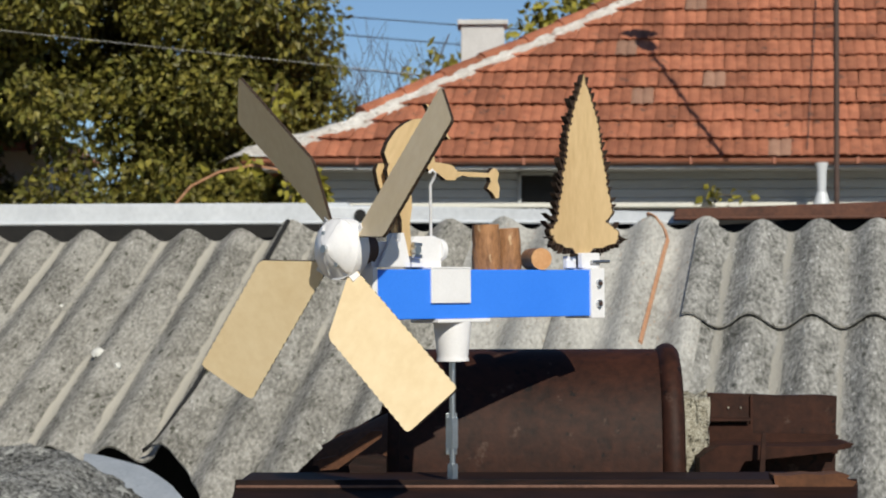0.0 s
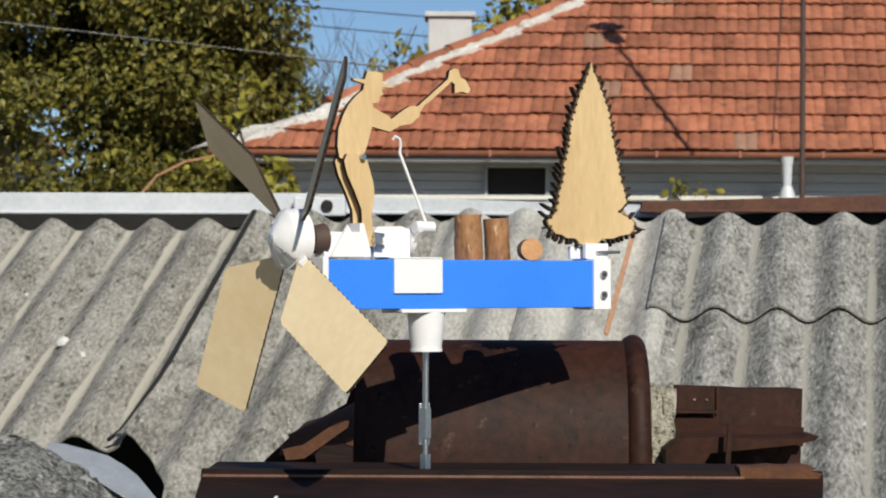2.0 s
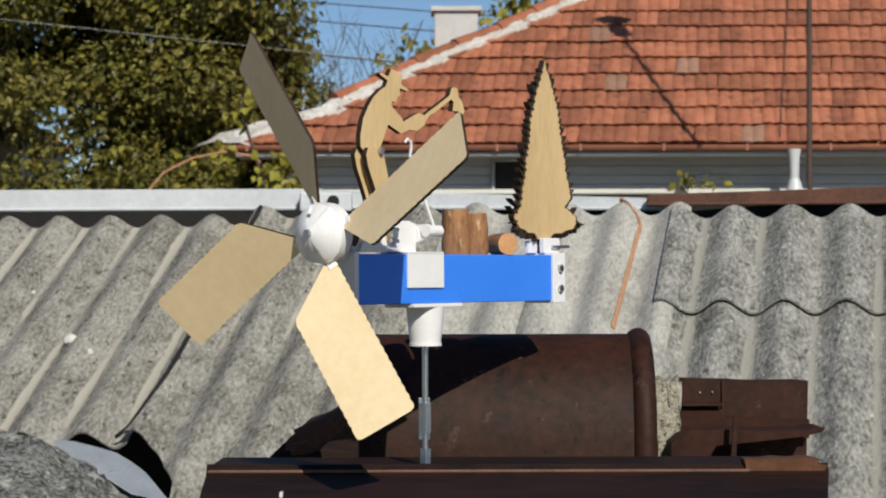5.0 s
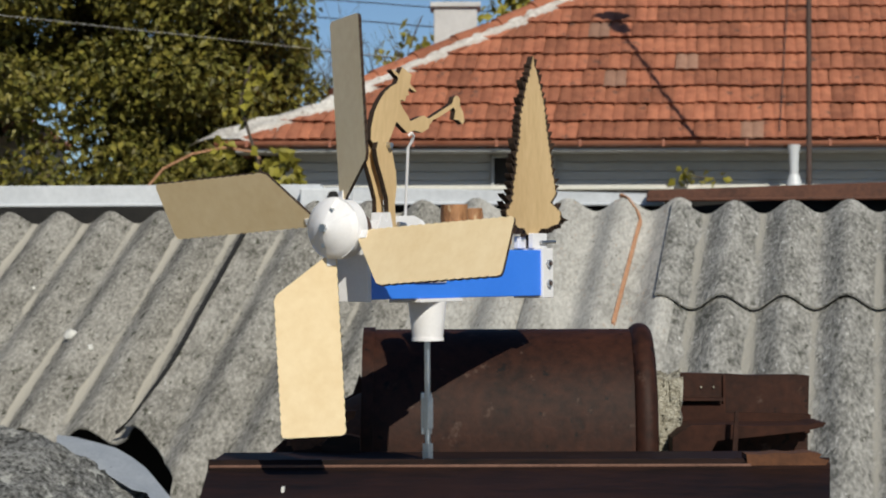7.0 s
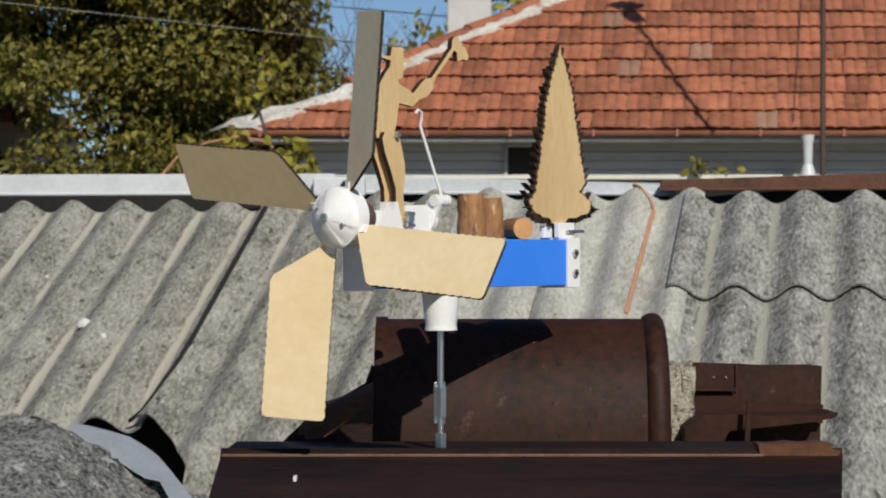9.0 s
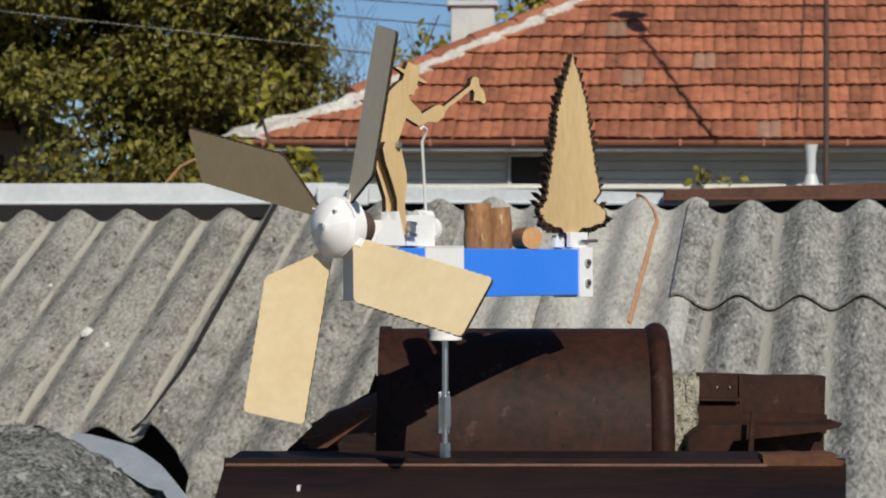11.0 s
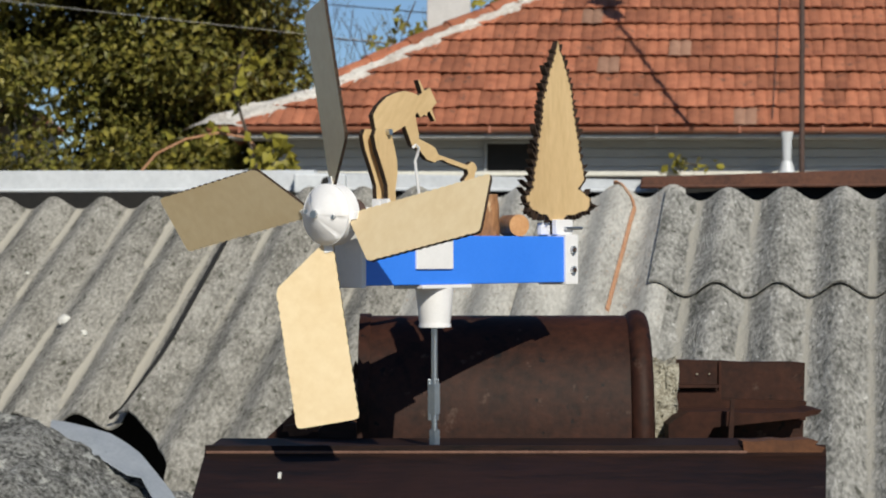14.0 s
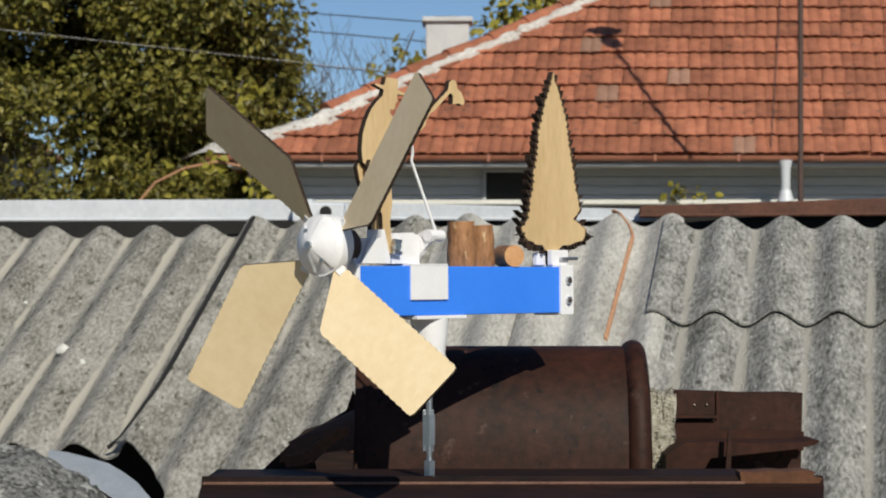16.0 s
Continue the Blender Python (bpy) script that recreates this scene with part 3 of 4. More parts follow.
leafy("leaves", [(-1.02, 14.5, 2.32, .15), (-1.05, 14.5, 2.42, .10), (-0.98, 14.45, 2.22, .13), (-1.36, 14.5, 2.50, .05), (-1.25, 14.5, 2.75, .10), (-1.20, 14.5, 2.95, .10), (-1.58, 14.5, 2.45, .04)], 170, 0.075, M["leaf_yellow"], vine, 21, 0.8)
weeds = thing("vine", "few yellow-green leaves over the ledge", "vine")
part("stem", curve_tube([Vector((2.36, 22.6, 2.6)), Vector((2.40, 22.6, 2.7)), Vector((2.62, 22.6, 2.66))], 0.008), M["wood"], weeds)
leafy("leaves", [(2.34, 22.6, 2.70, .10), (2.50, 22.6, 2.68, .08), (2.68, 22.6, 2.66, .06)], 26, 0.085, M["leaf_yellow"], weeds, 22, 0.8)
far_house = thing("far_house", "white house wall glimpsed through the leaves", "house")
part("wall", box(-7.4, -5.35, 29.5, 33.0, 0.0, 3.6), M["plaster"], far_house)
part("roof", prism([(-7.6, 3.6), (-5.15, 3.6), (-6.4, 4.4)], 29.3, 33.2), M["tile"], far_house)

# ---- coping of the low wall: clay pieces ----
coping = thing("ridge_tile", "large dark brown half-round clay ridge tile on the wall", "ridge tile")


def arch(x0, x1, r_out, r_in, yc, z0, height, taper=1.0, n=22):
    bm = bmesh.new()
    rows = []
    for x, k in ((x0, 1.0), (x1, taper)):
        for r in (r_out, r_in):
            hh = height * r / r_out
            rows.append([bm.verts.new((x, yc - r * k * math.cos(math.pi * i / n), z0 + hh * k * math.sin(math.pi * i / n) ** 0.82)) for i in range(n + 1)])
    a, b, c, d = rows
    for i in range(n):
        bm.faces.new((a[i], a[i + 1], c[i + 1], c[i]))
        bm.faces.new((b[i], d[i], d[i + 1], b[i + 1]))
        bm.faces.new((a[i], b[i], b[i + 1], a[i + 1]))
        bm.faces.new((c[i], c[i + 1], d[i + 1], d[i]))
    for i in (0, n):
        bm.faces.new((a[i], c[i], d[i], b[i]))
    return bm


part("body", arch(-0.110, 0.274, 0.135, 0.119, 3.325, 1.352, 0.190), M["ridge"], coping, smooth=True)
bm = bmesh.new()      # the collar swells like a roll
ring = []
for q in range(9):
    a = math.pi * q / 8
    rr = 0.131 + 0.0155 * math.sin(a)
    ring.append([bm.verts.new((0.279 - 0.0165 * math.cos(a), 3.325 - rr * math.cos(math.pi * i / 24), 1.352 + (rr + 0.052) * math.sin(math.pi * i / 24) ** 0.82)) for i in range(25)])
for a, b in zip(ring, ring[1:]):
    for i in range(24):
        bm.faces.new((a[i], a[i + 1], b[i + 1], b[i]))
part("collar", bm, M["ridge"], coping, "raised rolled collar at the end of the tile", smooth=True)
part("end_band", arch(-0.112, -0.096, 0.138, 0.119, 3.325, 1.352, 0.193), M["ridge"], coping, smooth=True)

front = thing("coping_tile", "dark brown flat clay coping tile with a raised lip, sloping forward", "coping tile")
bm = bmesh.new()
prof = [(2.60, 1.304), (2.60, 1.321), (2.876, 1.3765), (2.882, 1.3805), (2.890, 1.3885), (2.902, 1.3885), (2.906, 1.383), (3.10, 1.383), (3.10, 1.353), (2.91, 1.353)]
ends = [[bm.verts.new((x + (flare * (2.885 - y) if y < 2.885 else 0.0), y, z)) for y, z in prof] for x, flare in ((-0.290, 0.02), (0.478, -0.17))]
for i in range(len(prof)):
    j = (i + 1) % len(prof)
    bm.faces.new((ends[0][i], ends[0][j], ends[1][j], ends[1][i]))
bm.faces.new(ends[0])
bm.faces.new(ends[1][::-1])
part("slab", bm, M["sooty"], front, smooth=False)
# thin paler line along the front of the lip
part("worn_edge", box(-0.288, 0.380, 2.8800, 2.8840, 1.3790, 1.3825, 0.001), M["pale_lip"], front, "thin pale edge of the lip")
chip = part("chipped_corner", prism([(0.376, 1.3800), (0.400, 1.3785), (0.438, 1.3790), (0.452, 1.3765), (0.472, 1.3805), (0.476, 1.386), (0.463, 1.3895), (0.468, 1.3935), (0.455, 1.3965), (0.430, 1.3945), (0.412, 1.3960), (0.392, 1.3935), (0.374, 1.3940)], 2.8815, 2.93), M["ridge_orange"], front, "orange broken corner")
part("drip", box(-0.193, -0.189, 2.780, 2.800, 1.3565, 1.3635, 0.001), M["plaster"], front, "white speck of lime")

mort = thing("mortar_lump", "pale gritty mortar lump beside the ridge tile", "mortar lump")
bm = bmesh.new()
bmesh.ops.create_cube(bm, size=1.0)
bmesh.ops.subdivide_edges(bm, edges=bm.edges[:], cuts=9, use_grid_fill=True)
for v in bm.verts:
    c = v.co.copy()
    v.co = Vector((0.312 + c.x * 0.050, 3.36 + c.y * 0.12, 1.412 + c.z * 0.122)) + Vector((1, 0.7, 0.8)) * 0.010 * noise.noise(c * 5.0) + c.normalized() * 0.006 * noise.noise(c * 14)
part("lump", bm, M["mortar"], mort, smooth=True)


def slab_piece(name, label, outline, y0, y1, material, tilt=None):
    ob = thing(name, label, "roof tile", "loose tiles on the wall")
    bm = prism(outline, y0, y1)
    part("piece", bm, material, ob, at=tilt)
    return ob


flat = slab_piece("flat_tile", "dark brown upright flat tile with two nail holes", [(0.330, 1.352), (0.528, 1.352), (0.529, 1.40), (0.531, 1.472), (0.510, 1.474), (0.44, 1.4735), (0.415, 1.475), (0.345, 1.477), (0.335, 1.476)], 3.385, 3.405, M["ridge"])
for x, z in ((0.374, 1.456), (0.392, 1.456), (0.476, 1.415)):
    part("nail", tube((x, 3.3815, z), (x, 3.386, z), 0.0014, n=8), M["mortar"], flat)
part("lower_lip", prism([(0.336, 1.390), (0.529, 1.390), (0.530, 1.417), (0.470, 1.419), (0.408, 1.4195), (0.404, 1.432), (0.336, 1.433)], 3.366, 3.386), M["ridge_red"], flat, "reddish bare lower lip")
part("rib", box(0.405, 0.409, 3.380, 3.386, 1.400, 1.474, 0.001), M["ridge"], flat)
slab_piece("tile_ledge", "narrow brown tile edge", [(0.338, 1.4375), (0.403, 1.4375), (0.403, 1.4415), (0.338, 1.4415)], 3.355, 3.385, M["ridge"])
slab_piece("broken_tile", "slanting reddish brown broken clay tile", [(0.318, 1.352), (0.318, 1.392), (0.330, 1.402), (0.346, 1.4095), (0.395, 1.4105), (0.420, 1.4085), (0.470, 1.4085), (0.506, 1.4095), (0.520, 1.4130), (0.531, 1.4120), (0.526, 1.4065), (0.500, 1.4005), (0.440, 1.394), (0.380, 1.388), (0.360, 1.352)], 3.235, 3.345, M["ridge_red"], None)
# a dark slit between the tiles, its shade modelled as a thin dark strip
slab_piece("dark_slit", "thin dark strip in place of a shaded slit between the tiles", [(0.397, 1.375), (0.404, 1.375), (0.406, 1.428), (0.401, 1.430)], 3.205, 3.213, M["ridge"])
shell = thing("broken_tile", "orange-brown broken half-round tile beside the ridge tile", "roof tile", "loose tiles on the wall")
bm = bmesh.new()      # a broken half of a round tile, its torn rim slanting down
rows = []
for k in range(15):
    a = math.pi * (0.02 + 0.60 * k / 14)
    left = -0.215 + 0.050 * (k / 14) ** 1.5 + 0.007 * noise.noise(Vector((k * 0.9, 3, 0)))
    rows.append([bm.verts.new((x, 3.245 - r * math.cos(a), 1.383 + r * 0.80 * math.sin(a))) for x, r in ((left, 0.048), (-0.112, 0.092), (-0.112, 0.080), (left + 0.003, 0.038))])
for a, b in zip(rows, rows[1:]):
    for k in range(4):
        bm.faces.new((a[k], a[(k + 1) % 4], b[(k + 1) % 4], b[k]))
bm.faces.new(rows[0])
bm.faces.new(rows[-1][::-1])
part("shell", bm, M["ridge_orange"], shell, smooth=True)
slab_piece("broken_tile", "thin orange-brown shard leaning in the gap", [(-0.200, 1.384), (-0.176, 1.386), (-0.118, 1.428), (-0.116, 1.437), (-0.130, 1.437), (-0.178, 1.404), (-0.205, 1.398)], 3.118, 3.130, M["ridge_orange"])
slab_piece("tile_lump", "dark sooty lump of clay in the gap", [(-0.158, 1.383), (-0.110, 1.383), (-0.110, 1.403), (-0.124, 1.407), (-0.150, 1.404), (-0.160, 1.394)], 3.085, 3.115, M["sooty"])
slab_piece("broken_tile", "dark wedge of tile sloping behind the coping", [(-0.262, 1.352), (-0.100, 1.352), (-0.098, 1.462), (-0.118, 1.455), (-0.165, 1.428), (-0.190, 1.420)], 3.34, 3.40, M["ridge"])
slab_piece("tile_shard", "small pointed shard standing on the tiles", [(-0.132, 1.44), (-0.108, 1.44), (-0.112, 1.462), (-0.119, 1.478)], 3.33, 3.345, M["ridge"])

# the rough slab and the flashing below the shed roof
rough = thing("cement_slab", "rough grey weathered cement slab below the corrugated roof", "cement slab")
bm = bmesh.new()
bmesh.ops.create_grid(bm, x_segments=150, y_segments=60, size=0.5)
for v in bm.verts:
    u, w2 = v.co.x + 0.5, v.co.y + 0.5
    x = -2.2 + 1.75 * u
    ridge_h = float(np.interp(x, [-2.2, -1.0, -0.90, -0.80, -0.70, -0.58, -0.45], [1.32, 1.288, 1.270, 1.212, 1.168, 1.118, 1.03]))
    v.co = Vector((x, 5.30 - 0.60 * (1 - w2), ridge_h - (1 - w2) ** 1.2 * 0.30))
    v.co.z += 0.020 * noise.noise(v.co * 7) + 0.012 * noise.noise(v.co * 24) + 0.006 * noise.noise(v.co * 60)
ext = bmesh.ops.extrude_face_region(bm, geom=bm.faces[:])
for g in ext["geom"]:
    if isinstance(g, bmesh.types.BMVert):
        g.co.z = 0.0
part("slab", bm, M["rough_cement"], rough, smooth=True)
flash = thing("flashing", "bent grey sheet metal flashing", "flashing")
bm = bmesh.new()
pts = [(-0.905, 5.47, 1.262), (-0.86, 5.45, 1.258), (-0.80, 5.42, 1.246), (-0.755, 5.39, 1.236), (-0.715, 5.36, 1.217), (-0.68, 5.33, 1.196), (-0.645, 5.28, 1.166), (-0.60, 5.22, 1.124), (-0.56, 5.16, 1.080)]
rows = []
for x, y, z in pts:
    dip = 0.022 * noise.noise(Vector((x * 17, 0, 5)))
    rows.append([bm.verts.new((x, y, z)), bm.verts.new((x + 0.02, y - 0.14 - dip, z - 0.055 - dip)), bm.verts.new((x + 0.02, y - 0.143 - dip, z - 0.059 - dip)), bm.verts.new((x, y, z - 0.004))])
for a, b in zip(rows, rows[1:]):
    for i in range(4):
        bm.faces.new((a[i], a[(i + 1) % 4], b[(i + 1) % 4], b[i]))
bm.faces.new(rows[0])
bm.faces.new(rows[-1][::-1])
part("sheet", bm, M["lead"], flash, smooth=True)

# ---- threaded rod that carries the whirligig ----
ROD = (-0.0193, 2.95)
rod = thing("threaded_rod", "zinc-plated threaded rod with coupling nuts", "threaded rod")
bm = tube((*ROD, 1.352), (*ROD, 1.60), 0.0036, n=14)
part("rod", bm, M["steel"], rod, smooth=True)
bm = bmesh.new()
for i in range(80):
    z = 1.39 + 0.0018 * i
    tube((*ROD, z), (*ROD, z + 0.0009), 0.0041, n=12, bm=bm)
part("thread", bm, M["steel"], rod)
for z0, z1, r in ((1.385, 1.404, 0.0075), (1.424, 1.462, 0.0078)):
    part("coupling_nut", tube((*ROD, z0), (*ROD, z1), r, n=6), M["steel"], rod)
part("clamp_bar", box(ROD[0] - 0.0085, ROD[0] + 0.0055, 2.953, 2.957, 1.415, 1.468, 0.001), M["steel"], rod)

# ---- the whirligig: x runs along the beam to its tail, z is up ----
gig = thing("whirligig", "wooden wind whirligig with a woodcutter, on a blue beam", "whirligig")
HUB = Vector((-0.1895, 0.0, 0.0735))
beam = part("beam", box(-0.159, 0.256, -0.020, 0.020, -0.0125, 0.049, 0.0012), M["blue"], gig, "bright blue painted square beam")
tail = part("end_bracket", box(0.250, 0.278, -0.0235, 0.0235, -0.0155, 0.0515, 0.001), M["white"], gig, "white bracket with two bolts")
for z in (0.004, 0.031):
    bm = tube((0.264, -0.0275, z), (0.264, -0.0233, z), 0.0052, n=14)
    part("bolt", bm, M["steel"], tail, smooth=True)
    part("bolt_core", tube((0.264, -0.0290, z), (0.264, -0.0274, z), 0.0030, n=6), M["iron"], tail)
part("nose_bracket", box(-0.165, -0.157, -0.0225, 0.0225, -0.0150, 0.0520, 0.001), M["white"], gig)
part("side_tab", box(-0.062, 0.010, -0.0232, -0.0198, 0.007, 0.0515, 0.0008), M["white"], gig)
part("top_tab", box(-0.062, 0.010, -0.0232, 0.0225, 0.0492, 0.0520, 0.0006), M["white"], gig)
part("base_plate", box(-0.052, 0.046, -0.024, 0.024, -0.0175, -0.0127, 0.001), M["white"], gig)
cup = part("socket", tube((0, 0, -0.063), (0, 0, -0.0172), 0.0195, 0.0245, n=28), M["white"], gig, smooth=True)
part("socket_rim", tube((0, 0, -0.0665), (0, 0, -0.0625), 0.0205, 0.0205, n=28), M["white"], cup, smooth=True)
# bearing blocks for the shaft
front_block = part("bearing_block", prism([(-0.157, 0.0522), (-0.090, 0.0522), (-0.090, 0.060), (-0.100, 0.094), (-0.106, 0.094), (-0.106, 0.083), (-0.150, 0.083), (-0.157, 0.075)], -0.012, 0.012), M["white"], gig)
part("gusset", prism([(-0.152, 0.0522), (-0.105, 0.0522), (-0.128, 0.092)], -0.020, -0.0165), M["white"], front_block)
rear_block = part("bearing_block", prism([(-0.084, 0.0522), (-0.031, 0.0522), (-0.031, 0.087), (-0.044, 0.091), (-0.078, 0.090), (-0.084, 0.084)], -0.010, 0.014), M["white"], gig)
for z in (0.066, 0.080):
    part("screw", tube((-0.088, -0.016, z), (-0.074, -0.016, z - 0.001), 0.0028, n=10), M["steel"], rear_block, smooth=True)
part("foot_bolt", tube((-0.083, -0.020, 0.073), (-0.083, -0.012, 0.073), 0.0058, n=14), M["steel"], rear_block, smooth=True)
part("shaft_sleeve", tube((-0.170, 0, HUB.z), (-0.152, 0, HUB.z), 0.016, 0.020, n=24), M["iron"], gig, smooth=True)

# logs on the beam
for k, (x, y, r, h, lean) in enumerate(((0.066, 0.0, 0.0185, 0.058, -1.5), (0.114, 0.004, 0.0168, 0.054, -3.5))):
    bm = bmesh.new()
    bmesh.ops.create_cone(bm, cap_ends=True, segments=26, radius1=r, radius2=r * 0.95, depth=h, matrix=Matrix.Translation((0, 0, h / 2)))
    bmesh.ops.subdivide_edges(bm, edges=[e for e in bm.edges if abs(e.verts[0].co.z - e.verts[1].co.z) > h / 2], cuts=6)
    for v in bm.verts:
        n2 = Vector((v.co.x, v.co.y, 0))
        v.co += n2.normalized() * 0.0018 * noise.noise(v.co * 110 + Vector((k * 9, 0, 0)))
    for f in bm.faces:
        f.material_index = 0
    bmesh.ops.recalc_face_normals(bm, faces=bm.faces)
    for f in bm.faces:
        if f.normal.z > 0.9:
            f.material_index = 1
    part("log", bm, [M["bark"], M["cut"]], gig, "upright log with reddish bark", smooth=True, at=pose(x, y, 0.0492, 0, lean, 0))
bm = bmesh.new()
bmesh.ops.create_cone(bm, cap_ends=True, segments=26, radius1=0.0142, radius2=0.0142, depth=0.040, matrix=pose(0, 0, 0, 90, 0, 0))
bmesh.ops.recalc_face_normals(bm, faces=bm.faces)
for f in bm.faces:
    f.material_index = 1 if abs(f.normal.y) > 0.9 else 0
part("log", bm, [M["bark"], M["cut"]], gig, "log lying with its cut end in view", smooth=True, at=pose(0.160, -0.003, 0.0632, 0, 0, -28))

# spruce cut from plywood: ragged needles along both sides
rng = random.Random(31)


def spruce_half(f):
    """Half width of the spruce at f of its height, without the needles."""
    z = 0.080 + 0.234 * f
    return float(np.interp(z, [0.080, 0.090, 0.100, 0.112, 0.13, 0.157, 0.195, 0.233, 0.271, 0.300, 0.315], [0.052, 0.072, 0.078, 0.064, 0.060, 0.055, 0.045, 0.037, 0.023, 0.008, 0.001]))


bm = bmesh.new()
rows = []
z = 0.088
while z < 0.306:
    f = (z - 0.080) / 0.234
    wob = [0.0040 * noise.noise(Vector((z * 34, s, 0))) + 0.0025 * noise.noise(Vector((z * 80, s, 4))) for s in (1.5, 7.5)]
    wob[1] -= 0.013 * math.exp(-((z - 0.115) / 0.008) ** 2)
    rows.append((-max(spruce_half(f) - 0.001 + 1.2 * wob[0] * (1 - 0.6 * f), 0.002), max(spruce_half(f) - 0.001 + 1.2 * wob[1] * (1 - 0.6 * f), 0.002), z))
    z += 0.0045
rows.append((-0.0008, 0.0008, 0.313))
low = [(-0.010, 0.010, 0.0525), (-0.010, 0.010, 0.068), (-0.024, 0.011, 0.0725), (-0.030, 0.020, 0.0785), (-0.045, 0.038, 0.0790), (-0.052, 0.050, 0.0830), (-0.068, 0.068, 0.0855)]
grid = []
for lx, rx, z in low + rows:
    inner = (max(abs(lx) - 0.0030, abs(lx) * 0.4), max(rx - 0.0026, rx * 0.4))
    grid.append([bm.verts.new((x + 0.262, y, z)) for y in (-0.0036, 0.0046) for x in (lx, -inner[0], inner[1], rx)])
for i, (a, c) in enumerate(zip(grid, grid[1:])):
    for o in (0, 4):
        for k in range(3):
            bm.faces.new((a[o + k], a[o + k + 1], c[o + k + 1], c[o + k])).material_index = 0 if k == 1 or i < 2 else 2
    bm.faces.new((a[0], c[0], c[4], a[4])).material_index = 1
    bm.faces.new((a[3], a[7], c[7], c[3])).material_index = 1
for g in (grid[0], grid[-1]):
    bm.faces.new((g[0], g[1], g[2], g[3], g[7], g[6], g[5], g[4])).material_index = 1
# needles: short curved tongues that leave the edge outward and bend up
for side, edge in ((-1, 0), (1, 1)):
    z = 0.086
    while z < 0.300:
        f = (z - 0.080) / 0.234
        row = min(rows, key=lambda r: abs(r[2] - z))
        x0 = row[edge] - side * min(0.0045, abs(row[edge]) * 0.5)
        big = 1.0 - 0.45 * f
        ln = (0.012 + 0.016 * rng.random() ** 1.2) * big * (1.0 if side < 0 else 0.9)
        up = radians(rng.uniform(8, 30) + 22 * f) if z > 0.098 else radians(rng.uniform(-35, 10))
        bend = radians(rng.uniform(25, 50))
        w = rng.uniform(0.0014, 0.0021)
        p, spine = Vector((x0, z)), []
        for q in range(4):
            a = up + bend * q / 3
            spine.append((p.copy(), Vector((-side * math.sin(a), math.cos(a)))))
            p = p + Vector((side * math.cos(a), math.sin(a))) * (ln / 3)
        lower = [c - nv * w * (1.0, 0.95, 0.65, 0.18)[q] for q, (c, nv) in enumerate(spine)]
        upper = [c + nv * w * (1.0, 0.95, 0.65, 0.18)[q] for q, (c, nv) in enumerate(spine)]
        rings = [[bm.verts.new((v.x + 0.262, y, v.y)) for v in (lo, hi) for y in (-0.0040, 0.0050)] for lo, hi in zip(lower, upper)]
        for q, (a, c) in enumerate(zip(rings, rings[1:])):
            for k, (m, n) in enumerate(((0, 2), (2, 3), (3, 1), (1, 0))):
                bm.faces.new((a[m], a[n], c[n], c[m])).material_index = 1
        bm.faces.new((rings[-1][0], rings[-1][1], rings[-1][3], rings[-1][2])).material_index = 1
        z += rng.uniform(0.0078, 0.0118)
    x = 0.020        # needles that hang from the lowest boughs
    while x < 0.070:
        z = float(np.interp(x, (0.010, 0.028, 0.048, 0.068), (0.0700, 0.0775, 0.0805, 0.0860)))
        ln, w = rng.uniform(0.005, 0.010), rng.uniform(0.0018, 0.0026)
        lean = side * rng.uniform(0.1, 0.9) * ln
        top = [bm.verts.new((0.262 + side * x + d, y, z + 0.002)) for d in (-w, w) for y in (-0.0034, 0.0044)]
        tip = [bm.verts.new((0.262 + side * x + lean + d, y, z - ln)) for d in (-0.0005, 0.0005) for y in (-0.0034, 0.0044)]
        for m, n in ((0, 2), (2, 3), (3, 1), (1, 0)):
            bm.faces.new((top[m], top[n], tip[n], tip[m])).material_index = 1
        bm.faces.new((tip[0], tip[1], tip[3], tip[2])).material_index = 1
        x += rng.uniform(0.006, 0.010)
spruce = part("spruce", bm, [M["plywood"], M["burnt"], M["scorched"]], gig, "spruce cut from plywood with charred edges")
part("spruce_holder", box(0.246, 0.284, -0.0105, -0.0032, 0.0516, 0.072, 0.0008), M["white"], gig)
part("spruce_holder", box(0.232, 0.262, 0.0042, 0.011, 0.0516, 0.068, 0.0008), M["white"], gig)
part("spruce_screw", tube((0.262, -0.0135, 0.0600), (0.300, -0.0135, 0.0606), 0.0022, n=10), M["steel"], gig, smooth=True)

# woodcutter: two fixed legs, a torso that swings on the hip bolt
HIP = Vector((-0.1024, 0.0, 0.1759))
LEG = [(-0.1233, 0.1791), (-0.1274, 0.1706), (-0.1233, 0.1549), (-0.1129, 0.1345), (-0.1024, 0.1106), (-0.1014, 0.0897), (-0.1024, 0.0758), (-0.094, 0.0655), (-0.0707, 0.0659), (-0.0707, 0.0729), (-0.0855, 0.0796), (-0.0877, 0.104), (-0.0834, 0.1251), (-0.0845, 0.1425), (-0.0898, 0.1598), (-0.094, 0.1721), (-0.1066, 0.1799)]
# back, hat, face and chest, then the arms with the axe
TORSO_BODY = [(-0.0275, 0.0019), (-0.0288, 0.0159), (-0.0252, 0.0367), (-0.017, 0.0528), (-0.0072, 0.0665), (0.0051, 0.0766), (0.0155, 0.0829), (0.0183, 0.0902), (0.0017, 0.0961), (0.0033, 0.0979), (0.0195, 0.0957), (0.0241, 0.1061), (0.0467, 0.1024), (0.045, 0.0899), (0.0606, 0.0849), (0.0602, 0.0828), (0.0438, 0.0844), (0.0427, 0.0796), (0.0451, 0.0755), (0.0402, 0.0737), (0.0373, 0.0657), (0.0283, 0.0656), (0.0283, 0.0605), (0.039, 0.0538)]
